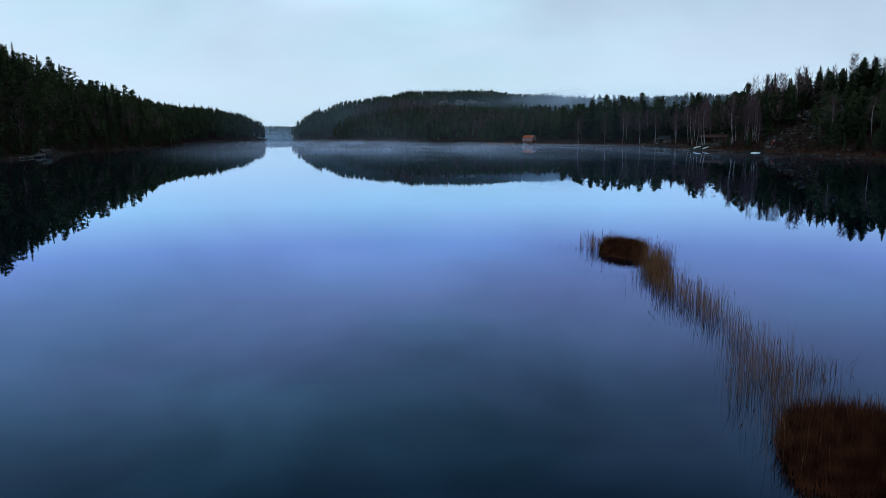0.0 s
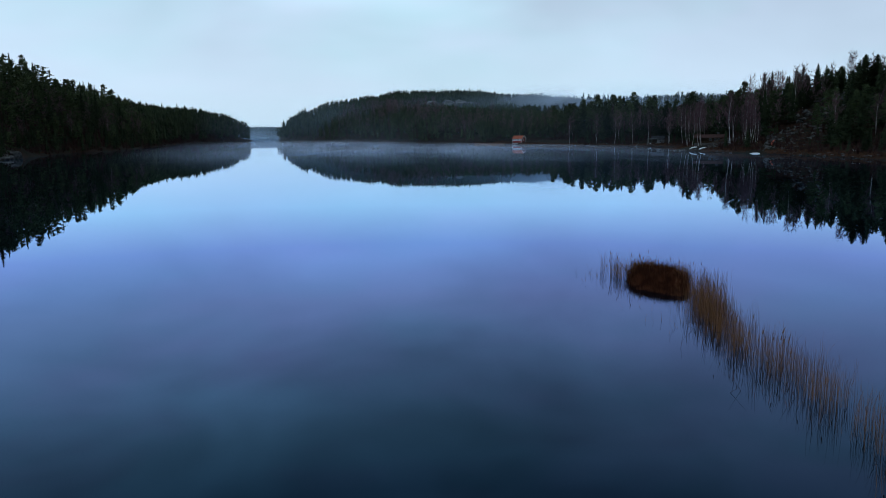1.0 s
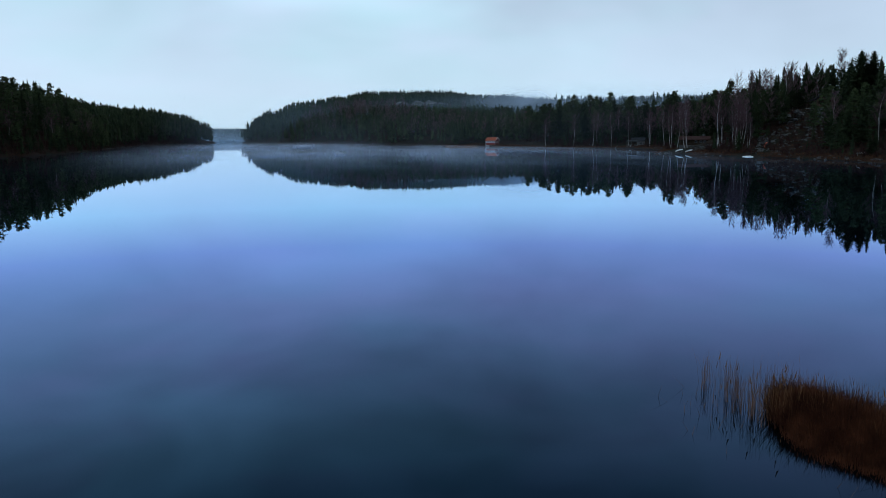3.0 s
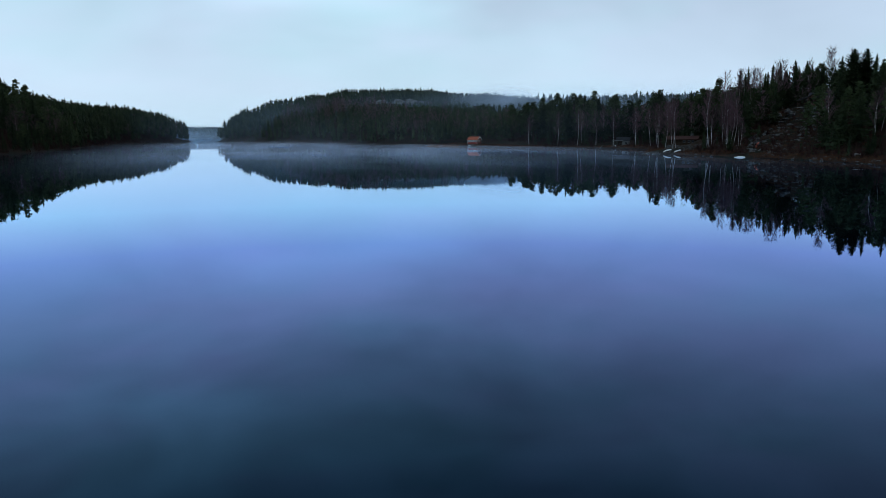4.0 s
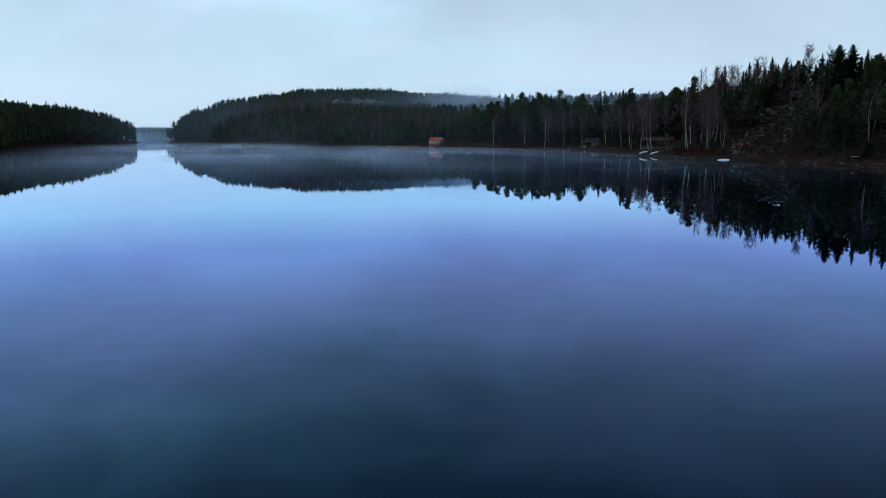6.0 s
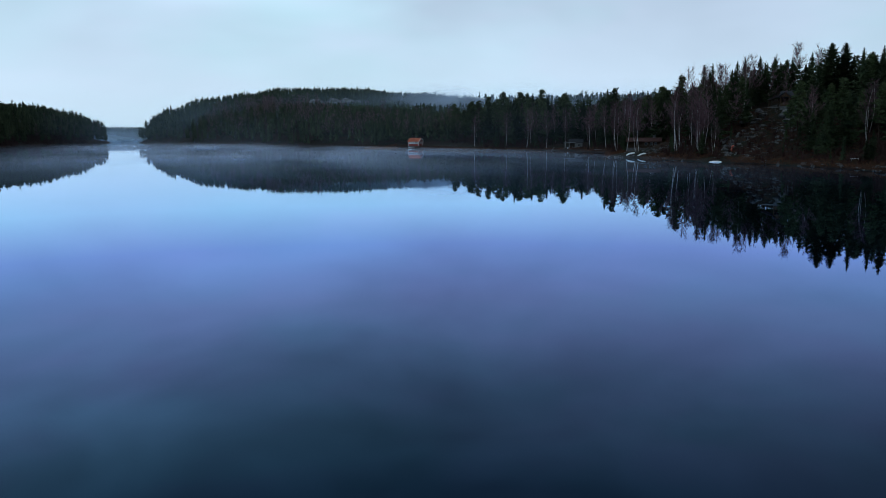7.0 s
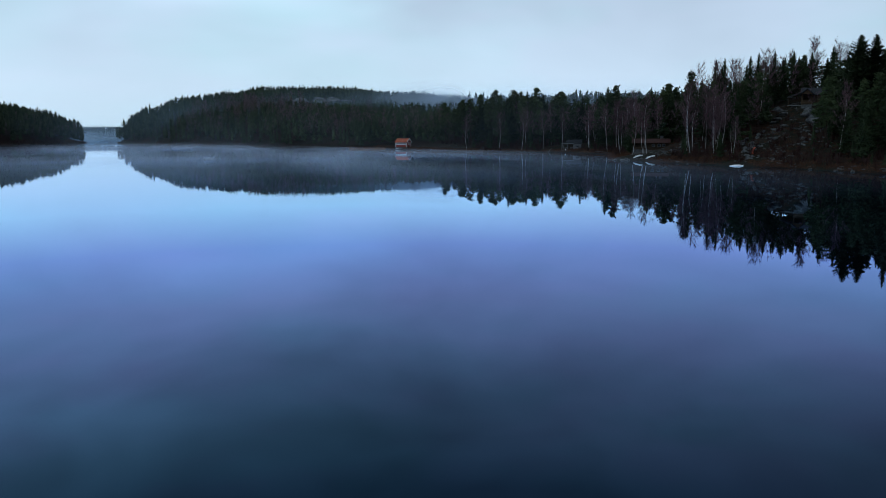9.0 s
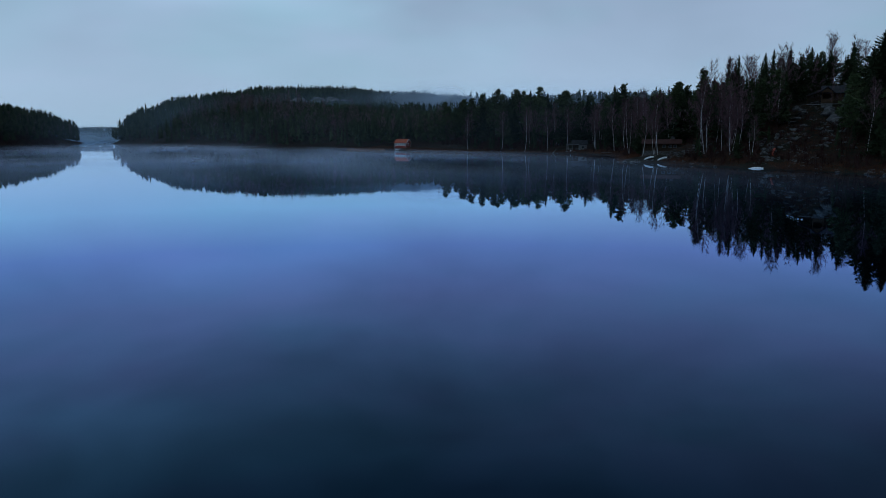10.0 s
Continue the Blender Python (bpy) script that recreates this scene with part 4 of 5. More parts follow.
# ---- rocks ----
def rock_mesh(seed, flat=0.7):
    """A broken block: a ball split along a dozen random planes, then roughened."""
    r = random.Random(seed + 300)
    bm = bmesh.new()
    bmesh.ops.create_icosphere(bm, subdivisions=3, radius=1.15)
    planes = []
    for k in range(12):
        n = Vector((r.gauss(0, 1), r.gauss(0, 1), r.gauss(0, 0.8))).normalized()
        planes.append((n, r.uniform(0.5, 0.85)))
    off = Vector((seed * 7.3, seed * 3.1, seed * 1.7))
    for v in bm.verts:
        p = v.co.copy()
        for n, d in planes:
            over = p.dot(n) - d
            if over > 0:
                p -= n * over * 0.94
        p *= 1 + 0.1 * noise.noise(p * 2.6 + off) + 0.06 * noise.noise(p * 6 + off)
        v.co = Vector((p.x * 1.15, p.y, p.z * flat))
    me = bpy.data.meshes.new("boulder")
    bm.to_mesh(me)
    bm.free()
    me.materials.append(M_ROCK)
    return me


ROCKS = [rock_mesh(s, 0.55 + 0.09 * (s % 4)) for s in range(7)]


def boulder(x, y, size, label="grey granite boulder lying on the slope", group="", z=None, squash=1.0, sink=0.35, name="boulder"):
    size *= 0.8 if name == "boulder" else 1
    ob = new(name, ROCKS[R.randrange(len(ROCKS))])
    gz = ground_z(x, y) if z is None else z
    ob.matrix_basis = Matrix.Translation((x, y, gz + size * 0.55 * squash * (1 - sink) - 0.12 * size)) @ Matrix.Rotation(R.uniform(0, 6.28), 4, "Z") @ Matrix.Rotation(R.uniform(-0.35, 0.35), 4, "X") @ Matrix.Diagonal((size * R.uniform(0.8, 1.2), size * R.uniform(0.7, 1.0), size * squash, 1))
    return tagged(ob, label, "boulder", group)


for x, y, s, q in ((127.7, 194.5, 1.3, 0.8), (133.2, 199.5, 1.3, 1.1), (134.2, 190.5, 1.2, 0.8), (123.5, 181, 1.0, 0.8), (116.2, 190.2, 1.2, 0.9), (117.6, 190.6, 1.0, 1.1), (114.6, 187.6, 1.1, 0.7),
                   (113, 184.6, 1.3, 0.5), (111.2, 181.8, 1.2, 0.5), (119, 188.5, 1.0, 0.8), (120.6, 190, 0.9, 0.8), (122.8, 191.6, 1.0, 0.8), (129, 183, 0.9, 0.8), (126, 186, 0.8, 0.7), (131.5, 186.2, 0.9, 0.8)):
    boulder(x, y, s, squash=q)
for x, y, s, q in ((119.5, 184.5, 1.2, 0.7), (118, 184, 0.7, 0.7), (114.8, 185.1, 1.0, 1.1), (113.6, 184, 1.1, 0.9), (112.8, 182.6, 1.2, 0.8), (111.2, 183, 0.9, 0.8), (115, 183, 0.9, 0.6), (129.3, 195.4, 1.5, 0.7), (131.6, 187.1, 1.1, 0.8),
                   (127.4, 183.9, 0.9, 0.7), (108.6, 178.6, 0.8, 0.6), (109.8, 180, 0.9, 0.6), (121.6, 178.2, 0.7, 0.7), (125.5, 190.6, 1.2, 0.6), (128.2, 191.8, 1.3, 0.6)):
    boulder(x, y, s, squash=q)
for x, y, s, q in ((105.5, 205.8, 0.9, 0.6), (106.8, 206.6, 0.8, 0.7), (108.2, 206.4, 1.0, 0.6), (109.5, 205.4, 0.8, 0.7), (110.6, 206.8, 1.0, 0.6), (107.4, 208.2, 0.8, 0.6), (109.2, 208, 0.9, 0.6), (111.8, 204.6, 0.9, 0.7), (107.5, 204.6, 0.6, 0.7)):
    boulder(x, y, s, "grey rubble on the bank below the cabin", "stones along the waterline", squash=q)
for x, y, s, q in ((141.2, 193, 2.0, 1.1), (138.6, 191.6, 1.6, 1.0), (143.8, 191.5, 1.8, 1.1), (136.8, 193.6, 1.4, 0.9), (140.6, 190, 1.6, 0.9), (129.5, 198.5, 1.5, 0.8), (127, 199.6, 1.3, 0.7), (131.6, 196.5, 1.3, 0.7), (124, 199, 1.1, 0.6), (121.5, 199.5, 1.0, 0.6), (135.5, 192, 2.0, 0.9), (134.2, 190.2, 1.8, 0.8), (136.6, 190.6, 1.7, 0.8), (133, 188.2, 1.5, 0.7), (127.8, 197.5, 1.8, 0.7), (126, 196.2, 1.6, 0.7)):
    boulder(x, y, s, "broken grey rock face below the log house", "rock ledges of the slope", squash=q, sink=0.45, name="rock_ledge")
for x, y, s, q in ((97.6, 210.2, 1.1, 0.35), (98.8, 208.8, 0.9, 0.35), (100.2, 209, 0.8, 0.4), (97.0, 211.8, 0.6, 0.35), (99.5, 212.8, 0.9, 0.5), (102.3, 207.6, 0.7, 0.4)):
    boulder(x, y, s, "flat grey shore rock at the edge of the water", "flat rocks on the point", z=0.02, squash=q, name="shore_rock")
for x, y, s, q in ((-103, 241, 1.3, 0.7), (-100.4, 227, 2.0, 0.8), (-100.6, 224.6, 2.6, 0.8), (-99.4, 222, 1.8, 0.7), (-99.8, 219, 2.3, 0.7), (-99, 215, 1.9, 0.6), (-98.8, 210, 2.1, 0.6), (-98.8, 204, 1.9, 0.55), (-98.6, 198, 1.8, 0.5)):
    boulder(x, y, s, "pale broken rock outcrop at the wooded shore", "rock outcrop of the wooded shore", squash=q, sink=0.5, name="rock_outcrop")
for x, y, top, size in ((62, 598, 28.0, 6.0), (71, 600, 29.8, 7.5), (82, 603, 31.0, 7.0), (91, 600, 30.0, 8.0), (100, 603, 29.4, 5.0), (78, 592, 27, 6.0)):
    boulder(x, y, size, "large bare grey rock near the top of the hill", "rocks near the hilltop", z=top - size * 0.62, squash=0.75, sink=0.0, name="hill_boulder")
for x, y, d in scatter(106, 136, 166, 202, 2.6, 2, 34, NR):
    if R.random() < 0.3:
        boulder(x, y, 0.2 + 0.5 * R.random() ** 2, group="stones strewn on the clearing", squash=R.uniform(0.6, 1), sink=0.5)
for x, y, d in scatter(98, 122, 112, 216, 1.8, -0.9, 2.4, NR):
    if R.random() < (0.55 if y < 165 else 0.25):
        boulder(x, y, R.uniform(0.18, 0.55), "small pale stone at the waterline", "stones along the waterline", z=0.02 if d < 0.3 else None, squash=R.uniform(0.4, 0.8), sink=0.3, name="shore_stone")
for x, y, d in scatter(106, 120, 199, 209, 1.0, 6, 16, NR):
    if R.random() < 0.5:
        boulder(x, y, R.uniform(0.2, 0.5), "grey rubble on the bank below the cabin", "stones along the waterline", squash=0.7, name="shore_stone")


def scree_stone(seed):
    """One small angular stone."""
    r, bm = random.Random(seed), bmesh.new()
    bmesh.ops.create_icosphere(bm, subdivisions=1, radius=1)
    for v in bm.verts:
        v.co *= r.uniform(0.65, 1.15)
        v.co.z *= 0.6
    bm.verts.index_update()
    out = np.array([v.co[:] for v in bm.verts]), np.array([[v.index for v in f.verts] for f in bm.faces])
    bm.free()
    return out


def stony(x, y):
    """Where the clearing is broken rock rather than heather."""
    return float(waves(np.array([x]), np.array([y]), 8, 33)[0]) > 0.02


r3 = random.Random(31)
joined("scree", "broken grey stones strewn down the clearing", [(x, y, 0.08 + 0.4 * r3.random() ** 2.4) for x, y, d in scatter(106, 146, 166, 206, 0.62, 2, 44, NR) if (stony(x, y) or r3.random() < 0.1) and not open_slope(x, y)],
       [scree_stone(s) for s in range(6)], M_ROCK, 32, "stones", 0.03)


joined("rubble", "grey rubble heaped on the bank below the cabin", [(x, y, 0.1 + 0.28 * r3.random() ** 2) for x, y, d in scatter(103.5, 118, 203.5, 221, 0.55, 2.5, 11, NR) if r3.random() < 0.6 and x - 103 > 0.55 * (y - 212)],
       [scree_stone(s) for s in range(6, 10)], M_ROCK, 34, "stones", 0.03)


# ---- buildings ----
def slab(g, a, b, c, d, thick):
    """A roof plane of that thickness: four corners of its underside."""
    p = [Vector(q) for q in (a, b, c, d)]
    n = (p[1] - p[0]).cross(p[3] - p[0]).normalized()
    if n.z < 0:
        p.reverse()
        n = -n
    q = [v + n * thick for v in p]
    k = len(g.v)
    g.v += [tuple(v) for v in p + q]
    for f in ((3, 2, 1, 0), (4, 5, 6, 7), (0, 1, 5, 4), (1, 2, 6, 5), (2, 3, 7, 6), (3, 0, 4, 7)):
        g.f.append(tuple(k + i for i in f))


def courses(g, x0, x1, y0, y1, z0, z1, step, along_x=True):
    """A wall of lying logs or boards, each a little proud of the next."""
    n = max(1, round((z1 - z0) / step))
    h = (z1 - z0) / n
    for i in range(n):
        e = 0.02 if i % 2 else 0.0
        if along_x:
            g.box((x0 - 3 * e, y0 - e, z0 + i * h), (x1 + 3 * e, y1 + e, z0 + i * h + h - 0.012))
        else:
            g.box((x0 - e, y0 - 3 * e, z0 + i * h), (x1 + e, y1 + 3 * e, z0 + i * h + h - 0.012))


def boards(g, x0, x1, y0, y1, z0, z1, step=0.16):
    """A wall of upright boards along x."""
    n = max(1, round((x1 - x0) / step))
    w = (x1 - x0) / n
    for i in range(n):
        e = 0.012 if i % 2 else 0.0
        g.box((x0 + i * w, y0 - e, z0), (x0 + i * w + w - 0.008, y1 + e, z1))


def gable(g, x0, x1, y0, y1, z0, z1, axis="x"):
    """The solid triangle under a roof's end."""
    if axis == "x":
        ym = (y0 + y1) / 2
        tri = [(y0, z0), (y1, z0), (ym, z1)]
        a, b = [(x0, y, z) for y, z in tri], [(x1, y, z) for y, z in tri]
    else:
        xm = (x0 + x1) / 2
        tri = [(x0, z0), (x1, z0), (xm, z1)]
        a, b = [(x, y0, z) for x, z in tri], [(x, y1, z) for x, z in tri]
    k = len(g.v)
    g.v += a + b
    g.f += [(k, k + 1, k + 2), (k + 5, k + 4, k + 3), (k, k + 3, k + 4, k + 1), (k + 1, k + 4, k + 5, k + 2), (k + 2, k + 5, k + 3, k)]


def window(parent, x, y, z, w, h, frame_mat, side="front", bars=1, thick=0.07):
    """A framed pane in a front wall (facing -y) or in a right end wall (facing +x)."""
    fr, pane = Geo(), Geo()
    t, dp = thick, 0.06
    m = pose(x, y, z) if side == "front" else pose(x, y, z, 0, 0, 90)
    for lo, hi in (((-w / 2, -dp, -h / 2), (-w / 2 + t, 0.02, h / 2)), ((w / 2 - t, -dp, -h / 2), (w / 2, 0.02, h / 2)), ((-w / 2 + t, -dp, h / 2 - t), (w / 2 - t, 0.02, h / 2)), ((-w / 2 + t, -dp, -h / 2), (w / 2 - t, 0.02, -h / 2 + t))):
        fr.box(lo, hi, m)
    for b in range(bars):
        c = -w / 2 + w * (b + 1) / (bars + 1)
        fr.box((c - 0.02, -dp + 0.01, -h / 2 + t), (c + 0.02, 0.0, h / 2 - t), m)
    pane.box((-w / 2 + t, -0.03, -h / 2 + t), (w / 2 - t, -0.015, h / 2 - t), m)
    ob = part("window", fr, frame_mat, parent)
    part("pane", pane, M_GLASS, ob, "dark reflecting glass pane")
    return ob


def door(parent, x, y, z, w, h, mat):
    g, k = Geo(), Geo()
    boards(g, x - w / 2, x + w / 2, y - 0.05, y + 0.01, z, z + h, 0.14)
    k.box((x + w / 2 - 0.14, y - 0.11, z + h * 0.48), (x + w / 2 - 0.08, y - 0.05, z + h * 0.52))
    ob = part("door", g, mat, parent)
    part("door_handle", k, M_DARK, ob, "dark iron handle")


def chimney(parent, x, y, z0, z1, s=0.6):
    g, c = Geo(), Geo()
    courses(g, x - s / 2, x + s / 2, y - s / 2, y + s / 2, z0, z1, 0.2)
    c.box((x - s / 2 - 0.06, y - s / 2 - 0.06, z1), (x + s / 2 + 0.06, y + s / 2 + 0.06, z1 + 0.1))
    ob = part("chimney", g, M_STONE, parent, "pale stone chimney")
    part("chimney_cap", c, M_STONE, ob)


def posts(parent, places, z0, z1, s=0.12, mat=None):
    for x, y in places:
        g = Geo()
        g.box((x - s / 2, y - s / 2, z0), (x + s / 2, y + s / 2, z1))
        part("post", g, mat or M_LOG, parent)


def log_house():
    ob = thing("log_house", pose(142.0, 198.2, 12.45, 0, 0, -44), "brown log house with a dark felt roof on the rocky slope", "house")
    g = Geo()
    g.box((-2.6, -3.0, -3.0), (5.0, 3.0, 0.0))
    part("foundation", g, M_STONE, ob, "grey mortared stone foundation")
    for x0, x1, y0, y1, ax in ((-0.4, 5.0, -2.8, -2.6, True), (-2.6, 5.0, 2.6, 2.8, True), (4.8, 5.0, -2.6, 2.6, False), (-2.6, -2.4, -2.6, 2.6, False)):
        g = Geo()
        courses(g, x0, x1, y0, y1, 0, 2.3, 0.2, ax)
        part("wall", g, M_LOG_LIGHT, ob)
    g = Geo()
    gable(g, 4.8, 4.98, -2.7, 2.7, 2.32, 3.7)
    part("gable", g, M_LOG_LIGHT, ob)
    for s in (-1, 1):
        g = Geo()
        slab(g, (-2.9, s * 3.4, 2.05), (5.5, s * 3.4, 2.05), (5.5, 0, 3.78), (-2.9, 0, 3.78), 0.14)
        part("roof", g, M_ROOF, ob)
    # front wing with its own gable and an open porch
    for x0, x1, y0, y1, ax in ((-2.6, -2.45, -4.4, -2.8, False), (-0.55, -0.4, -4.4, -2.8, False)):
        g = Geo()
        courses(g, x0, x1, y0, y1, 0, 0.9, 0.2, ax)
        part("porch_rail", g, M_LOG_LIGHT, ob)
    g = Geo()
    courses(g, -2.45, -0.55, -4.4, -4.28, 0, 0.9, 0.2)
    part("porch_rail", g, M_LOG_LIGHT, ob)
    g = Geo()
    gable(g, -2.6, -0.4, -4.4, -4.25, 2.3, 3.35, "y")
    part("gable", g, M_LOG_LIGHT, ob, "pale boarded porch gable")
    for s in (-1, 1):
        g = Geo()
        slab(g, (-1.5 + s * 1.55, -4.8, 2.1), (-1.5 + s * 1.55, -1.2, 2.1), (-1.5, -1.2, 3.45), (-1.5, -4.8, 3.45), 0.1)
        part("porch_roof", g, M_ROOF, ob)
    posts(ob, ((-2.5, -4.3), (-0.5, -4.3)), 0.9, 2.3, 0.18, M_LOG_LIGHT)
    g = Geo()
    g.box((-2.6, -4.4, -2.2), (-0.4, -3.0, -0.02))
    part("porch_base", g, M_STONE, ob)
    # lean-to on the lake side
    g = Geo()
    slab(g, (-5.6, -3.0, 1.75), (-2.95, -3.0, 2.75), (-2.95, 2.6, 2.75), (-5.6, 2.6, 1.75), 0.08)
    part("lean_to_roof", g, M_ROOF_GREY, ob, "grey sheet-metal lean-to roof")
    posts(ob, ((-5.3, -2.8), (-5.3, 0), (-5.3, 2.4), (-3.0, -2.8)), -0.2, 1.8, 0.16)
    g = Geo()
    g.box((-5.5, -3.0, -0.25), (-2.62, 2.6, -0.05))
    part("deck", g, M_GREYWOOD, ob)
    posts(ob, ((-5.2, -2.7), (-5.2, 2.2)), -3.2, -0.25, 0.2, M_LOG)
    door(ob, 0.2, -2.82, 0.0, 0.9, 2.0, M_LOG)
    window(ob, 2.4, -2.83, 1.35, 1.6, 1.0, M_LOG, bars=2)
    window(ob, 4.1, -2.83, 1.35, 0.8, 1.0, M_LOG)
    window(ob, 5.03, 0.0, 1.35, 1.2, 1.0, M_LOG, "end")
    chimney(ob, 1.8, 0.9, 3.0, 4.5)


def low_cabin():
    ob = thing("low_cabin", pose(115.2, 223.0, 1.95, 0, 0, -33), "low dark brown boarded cabin with a rusty red roof", "cabin")
    g = Geo()
    g.box((-4.4, -2.4, -1.2), (4.4, 2.4, 0.02))
    part("foundation", g, M_STONE, ob)
    for x0, x1, y0, y1, ax in ((-0.6, 4.2, -2.2, -2.05, True), (-4.2, 4.2, 2.05, 2.2, True), (4.05, 4.2, -2.05, 2.05, False), (-0.75, -0.6, -2.05, 2.05, False)):
        g = Geo()
        courses(g, x0, x1, y0, y1, 0, 1.95, 0.18, ax)
        part("wall", g, M_LOG, ob)
    g = Geo()
    gable(g, 4.05, 4.2, -2.2, 2.2, 1.95, 2.7)
    part("gable", g, M_LOG, ob)
    for s in (-1, 1):
        g = Geo()
        slab(g, (-4.7, s * 2.8, 1.72), (4.7, s * 2.8, 1.72), (4.7, 0, 2.75), (-4.7, 0, 2.75), 0.08)
        part("roof", g, M_ROOF_RED, ob)
    posts(ob, ((-4.2, -2.1), (-2.4, -2.1), (-4.2, 0), (-4.2, 2.0)), 0, 1.9, 0.13, M_LOG)
    g = Geo()
    courses(g, -4.2, -0.7, -2.2, -2.12, 0.1, 0.8, 0.2)
    part("porch_rail", g, M_LOG, ob)
    for x in (0.6, 2.0, 3.1):
        window(ob, x, -2.23, 1.15, 0.75, 0.75, M_GREYWOOD, thick=0.09)
    door(ob, -0.1, -2.22, 0, 0.8, 1.85, M_LOG)
    chimney(ob, 2.6, 0.6, 2.3, 3.4, 0.7)


def boathouse():
    ob = thing("boathouse", pose(122.0, 280.6, 0.6, 0, 0, -27), "small grey boathouse with an open porch over the water", "boathouse")
    for i in range(18):
        g = Geo()
        g.box((-3.7 + i * 0.38, -4.0 + 0.05 * (i % 3), -0.1), (-3.7 + i * 0.38 + 0.35, 1.9, 0.0))
        part("deck_plank", g, M_GREYWOOD, ob)
    posts(ob, [(x, y) for x in (-3.5, -1.2, 1, 2.9) for y in (-3.8, -2)], -2.4, -0.1, 0.18, M_GREYWOOD)
    g = Geo()
    for y in (-3.85, -1.95):
        g.box((-3.7, y, -0.26), (3.1, y + 0.14, -0.1))
    part("deck_beam", g, M_LOG, ob)
    # hut with boarded walls under a dark gabled roof
    for x0, x1, y0, y1 in ((0.5, 2.9, -1.7, -1.6), (-1.6, 2.9, 1.6, 1.7)):
        g = Geo()
        boards(g, x0, x1, y0, y1, 0, 2.2)
        part("wall", g, M_GREYWOOD, ob)
    for x in (0.4, 2.9):
        g = Geo()
        courses(g, x, x + 0.1, -1.6, 1.6, 0, 2.2, 0.2, False)
        part("wall", g, M_GREYWOOD, ob)
    g = Geo()
    boards(g, -1.6, 0.4, 0.4, 0.5, 0, 2.2)
    part("wall", g, M_LOG, ob)
    for x in (-1.7, 2.9):
        g = Geo()
        gable(g, x, x + 0.1, -1.75, 1.75, 2.2, 3.3)
        part("gable", g, M_LOG, ob)
    for sgn in (-1, 1):
        g = Geo()
        slab(g, (-1.9, sgn * 2.15, 1.98), (3.2, sgn * 2.15, 1.98), (3.2, 0, 3.38), (-1.9, 0, 3.38), 0.07)
        part("roof", g, M_ROOF, ob, "dark felt roof")
    # low porch roof on posts over the deck
    g = Geo()
    slab(g, (-3.5, -3.3, 2.0), (0.6, -3.3, 2.0), (0.6, -1.5, 2.28), (-3.5, -1.5, 2.28), 0.06)
    part("porch_roof", g, M_ROOF_GREY, ob, "pale grey sheet porch roof")
    posts(ob, ((-3.35, -3.15), (-1.5, -3.15), (0.4, -3.15), (-3.35, -1.6)), 0, 2.0, 0.11, M_GREYWOOD)
    for y, x0, x1 in ((-3.2, -3.35, -1.5), (-3.2, -0.6, 0.4)):
        g = Geo()
        for z in (0.4, 0.85):
            g.box((x0, y, z), (x1, y + 0.05, z + 0.09))
        part("railing", g, M_GREYWOOD, ob)
    window(ob, 1.75, -1.72, 1.2, 0.8, 0.7, M_GREYWOOD)


def bucket(x, y, z):
    ob = thing("bucket", pose(x, y, z), "small white bucket standing on the deck", "bucket")
    g = Geo()
    g.tube([(0, 0, 0), (0, 0, 0.42)], [0.17, 0.23], 12)
    part("body", g, M_WHITE, ob)
    g = Geo()
    g.tube([(0.23 * math.cos(a), 0.02, 0.42 + 0.2 * math.sin(a)) for a in [math.pi * i / 8 for i in range(9)]], [0.012] * 9, 4)
    part("bail", g, M_DARK, ob, "dark wire handle")


def red_cabin():
    z = ground_z(80.3, 345.6) + 0.2
    ob = thing("red_cabin", pose(80.3, 345.6, z, 0, 0, -42) @ Matrix.Diagonal((0.88, 0.86, 0.94, 1)), "small red wooden cabin with an orange tiled roof", "cabin")
    g = Geo()
    g.box((-2.9, -2.2, -1.2), (2.9, 2.2, 0.0))
    part("foundation", g, M_STONE, ob)
    for y0, y1 in ((-2.05, -1.95), (1.95, 2.05)):
        g = Geo()
        boards(g, -2.75, 2.75, y0, y1, 0, 2.1)
        part("wall", g, M_RED, ob)
    for x in (-2.75, 2.65):
        g = Geo()
        courses(g, x, x + 0.1, -1.95, 1.95, 0, 2.1, 0.2, False)
        part("wall", g, M_RED, ob)
        g = Geo()
        gable(g, x, x + 0.1, -2.05, 2.05, 2.1, 3.45)
        part("gable", g, M_RED, ob)
    for s in (-1, 1):
        g = Geo()
        for i in range(16):
            a, b = i / 16, (i + 1) / 16 + 0.01
            e = 0.03
            slab(g, (-3.15, s * 2.5 * (1 - a), 1.85 + 1.65 * a + e), (3.15, s * 2.5 * (1 - a), 1.85 + 1.65 * a + e), (3.15, s * 2.5 * (1 - b), 1.85 + 1.65 * b), (-3.15, s * 2.5 * (1 - b), 1.85 + 1.65 * b), 0.06)
        part("roof", g, M_TILE, ob, "orange clay roof tiles")
        g = Geo()
        slab(g, (3.12, s * 2.55, 1.72), (3.24, s * 2.55, 1.72), (3.24, 0, 3.42), (3.12, 0, 3.42), 0.16)
        part("bargeboard", g, M_WHITE, ob, "white gable board")
    for x in (-2.0, -1.0, 0.0, 1.0, 2.0):
        window(ob, x, -2.07, 1.4, 0.96, 0.95, M_WHITE, thick=0.15)
    window(ob, 2.78, 0.0, 1.4, 1.0, 0.95, M_WHITE, "end", thick=0.15)
    posts(ob, ((-2.8, -2.08), (2.72, -2.08), (2.75, 2.0)), 0, 2.1, 0.13, M_WHITE)
    chimney(ob, 0.3, 0.4, 2.9, 4.1, 0.5)


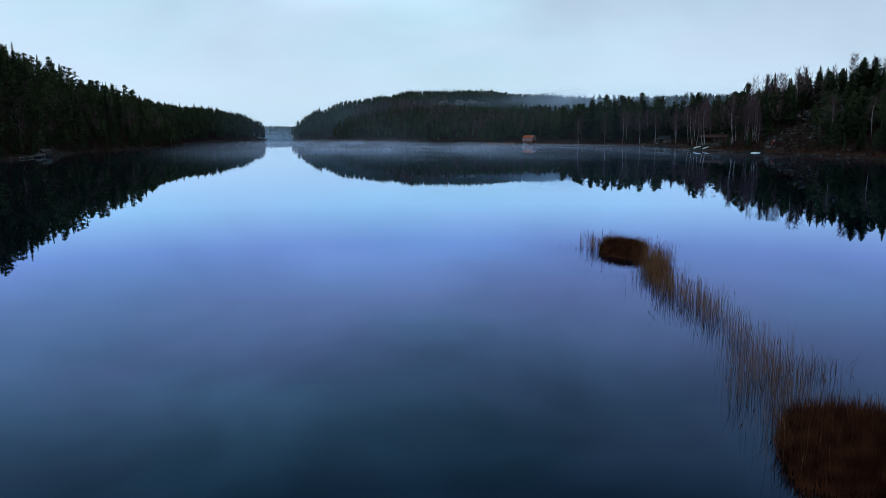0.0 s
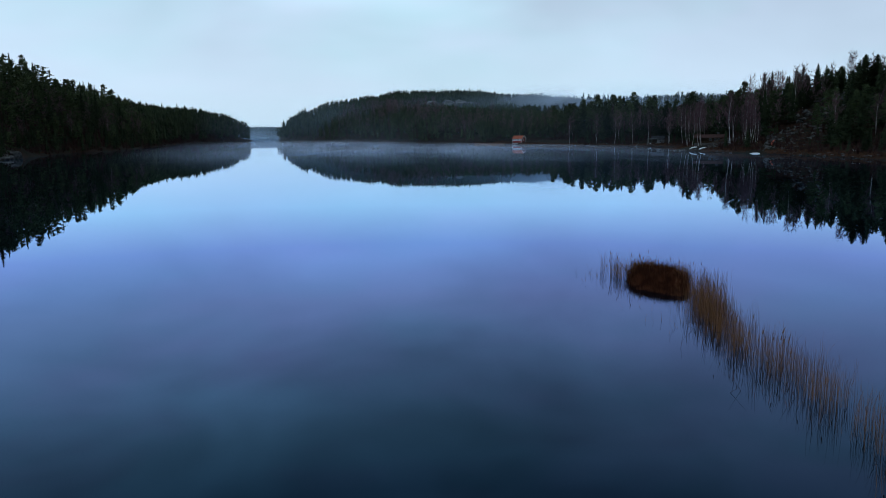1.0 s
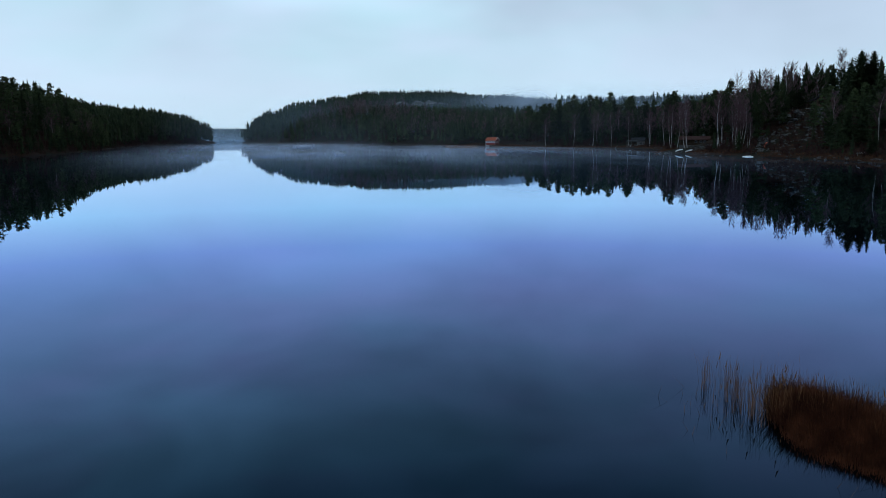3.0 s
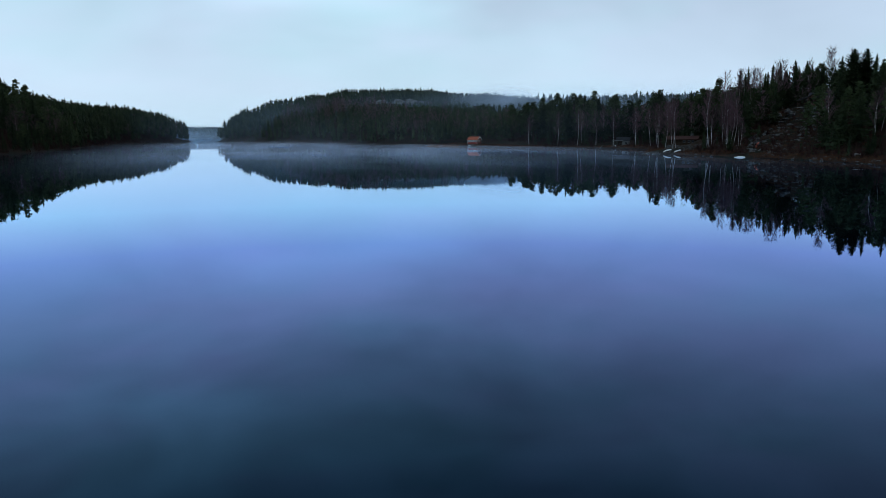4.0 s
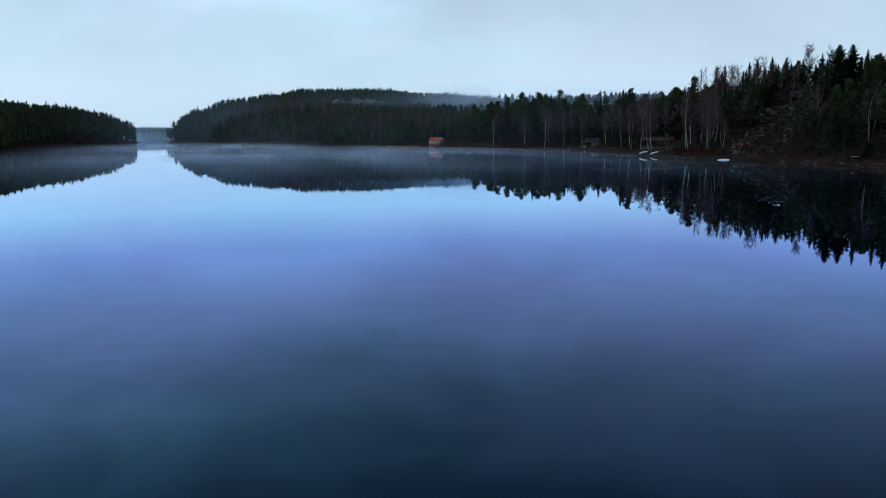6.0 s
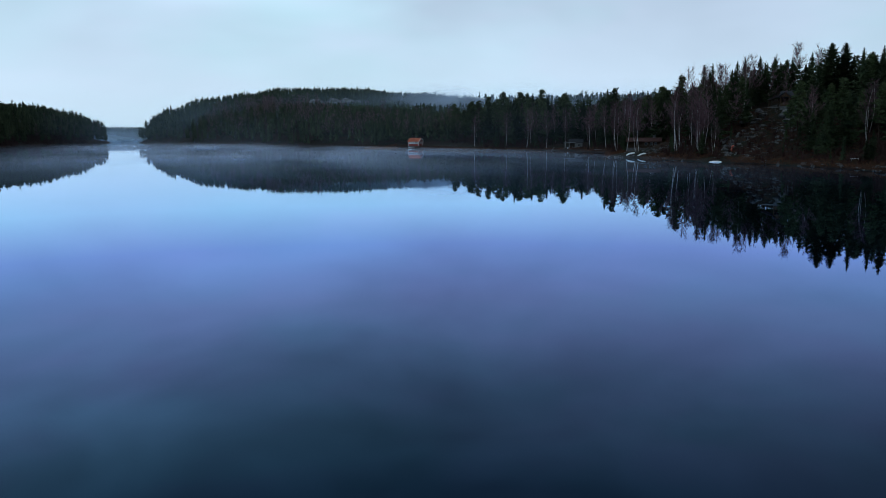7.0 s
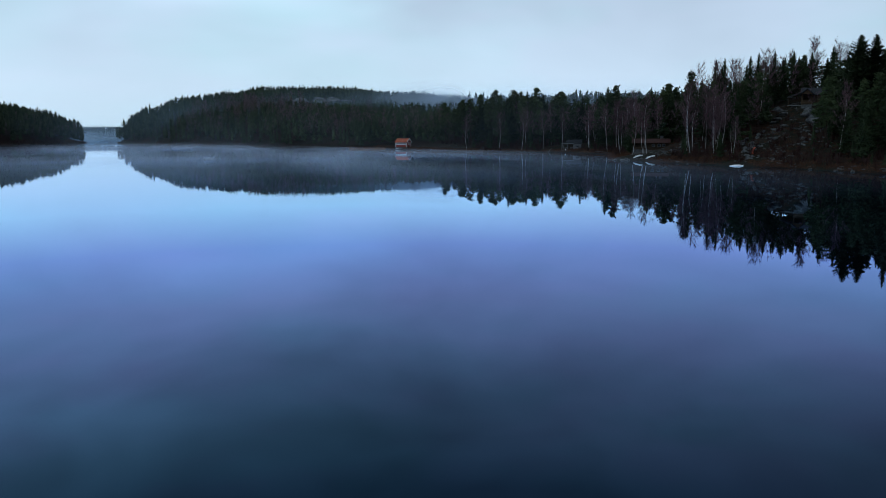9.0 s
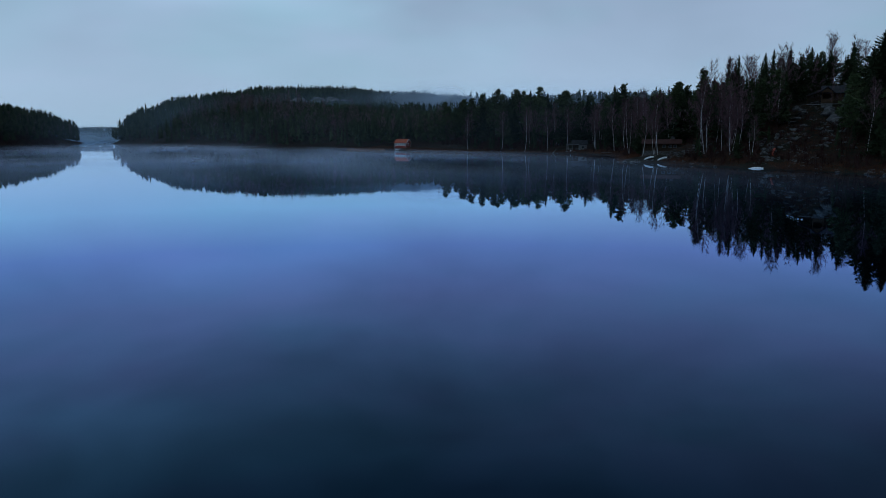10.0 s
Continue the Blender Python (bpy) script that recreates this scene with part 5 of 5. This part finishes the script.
log_house()
low_cabin()
boathouse()
p = pose(122.0, 280.6, 0.6, 0, 0, -27) @ Vector((-2.1, -3.6, 0))
bucket(p.x, p.y, p.z)
red_cabin()


# ---- boats and small things ----
def rowing_boat(m, length, beam, upright, mat, label, name="rowing_boat"):
    """A hull of ribs, hollow when it lies upright, with thwarts, gunwale and keel."""
    ob = thing(name, m, label, "boat")
    n, sides = 12, 7
    hull = Geo()
    rings = []
    for i in range(n + 1):
        s = i / n
        w = beam / 2 * (math.sin(math.pi * min(1, 0.18 + 0.82 * s) ** 0.9) ** 0.6 if s < 0.999 else 0.03)
        d = 0.42 * (0.75 + 0.25 * math.sin(math.pi * s))
        sheer = 0.12 * (2 * s - 1) ** 2
        ring = []
        for k in range(sides):
            a = math.pi * k / (sides - 1)
            ring.append(Vector(((s - 0.5) * length, -w * math.cos(a), 0.45 + sheer - d * math.sin(a) ** 0.7)))
        rings.append(ring)
    for shell in (0, 0.03):
        k0 = len(hull.v)
        for ring in rings:
            c = sum(ring, Vector()) / sides
            hull.v += [tuple(p.lerp(c + Vector((0, 0, 0.2)), shell * 2)) for p in ring]
        for i in range(n):
            for k in range(sides - 1):
                a = k0 + i * sides + k
                q = (a, a + 1, a + sides + 1, a + sides)
                hull.f.append(q if shell == 0 else q[::-1])
        hull.f.append(tuple(k0 + k for k in range(sides)))
    part("hull", hull, mat, ob)
    for s in (0, -1):
        g = Geo()
        g.tube([ring[s] for ring in rings], [0.03] * (n + 1), 4)
        part("gunwale", g, mat, ob)
    g = Geo()
    g.box((-length * 0.3, -0.025, 0.0), (length * 0.26, 0.025, 0.09))
    part("keel", g, mat, ob)
    if upright:
        for s in (-0.25, 0.1, 0.32):
            g = Geo()
            w = beam * 0.42 * (1 - 0.5 * abs(s))
            g.box((s * length - 0.11, -w, 0.3), (s * length + 0.11, w, 0.33))
            part("thwart", g, M_GREYWOOD, ob, "grey wooden seat board")
    return ob


rowing_boat(pose(104.0, 176.0, 0.27, 176, 2, 150) @ Matrix.Diagonal((1, 1, 0.62, 1)), 2.5, 0.75, False, M_WHITE, "white rowing boat lying upturned at the waterline")
rowing_boat(pose(102.7, 208.7, ground_z(102.7, 208.7) + 0.42, 164, -13, 4) @ Matrix.Diagonal((1, 1, 0.75, 1)), 2.5, 0.6, False, M_WHITE, "white rowing boat lying upturned on the bank")
rowing_boat(pose(104.9, 206.9, ground_z(104.9, 206.9) + 0.4, 164, -13, 6) @ Matrix.Diagonal((1, 1, 0.75, 1)), 2.7, 0.5, False, M_WHITE, "slim white canoe lying upturned on the bank", "canoe")
rowing_boat(pose(78.3, 343.2, 0.05, 0, 0, 20), 3.4, 1.3, True, M_WHITE, "white rowing boat moored below the red cabin")
rowing_boat(pose(85.2, 318.0, 0.02, 0, 0, 10), 3.0, 1.2, True, M_GREYWOOD, "grey rowing boat lying at the shore")
kz = ground_z(111.6, 181.2)
rowing_boat(pose(111.6, 181.2, kz + 0.6, 100, -38, 40), 2.1, 0.45, False, M_KAYAK, "orange red kayak leaning against the rocks", "kayak")


def bench(x, y, rz):
    ob = thing("bench", pose(x, y, ground_z(x, y), 0, 0, rz), "pale grey plank bench near the waterline", "bench")
    for i in range(3):
        g = Geo()
        g.box((-0.9, -0.24 + i * 0.17, 0.43), (0.9, -0.24 + i * 0.17 + 0.15, 0.48))
        part("seat_plank", g, M_WHITE, ob)
    for sx in (-0.7, 0.62):
        g = Geo()
        g.box((sx, -0.2, -0.1), (sx + 0.08, 0.22, 0.43))
        part("leg", g, M_GREYWOOD, ob)


bench(111.2, 146.5, -35)


def landing(x, y, rz):
    ob = thing("landing_stage", pose(x, y, 0.75, 0, 0, rz), "low grey plank landing stage on the shore", "jetty")
    for i in range(10):
        g = Geo()
        g.box((-2.0 + i * 0.4, -0.7 - 0.04 * (i % 2), 0), (-2.0 + i * 0.4 + 0.36, 0.7, 0.06))
        part("plank", g, M_GREYWOOD, ob)
    for sx, sy in ((-1.8, -0.6), (-1.8, 0.5), (1.7, -0.6), (1.7, 0.5)):
        g = Geo()
        g.box((sx, sy, -1.1), (sx + 0.12, sy + 0.12, 0.0))
        part("post", g, M_LOG, ob)


landing(119.6, 256.5, -25)


def fallen_log(a, b, r0, mat, label):
    ob = new("fallen_log")
    ob.matrix_basis = Matrix.Translation(a)
    tagged(ob, label, "log")
    d = Vector(b) - Vector(a)
    g = Geo()
    g.tube([d * s + Vector((0.05 * math.sin(9 * s), 0.05 * math.cos(7 * s), 0)) for s in (0, 0.3, 0.6, 1)], [r0, r0 * 0.9, r0 * 0.7, r0 * 0.45], 7)
    part("stem", g, mat, ob)
    g = Geo()
    for s in (0.4, 0.7):
        p = d * s
        g.tube([p, p + Vector((0.2, 0.1, 0.5))], [r0 * 0.3, 0.01], 4)
    part("branch_stubs", g, mat, ob)


fallen_log((112.2, 278.2, 0.02), (114.4, 280.2, 1.2), 0.11, M_GREYWOOD, "bleached fallen log sloping into the water")
fallen_log((101.5, 300.5, ground_z(101.5, 300.5) + 0.1), (98.6, 298.0, 0.15), 0.12, M_BARK, "dark fallen trunk by the shore")
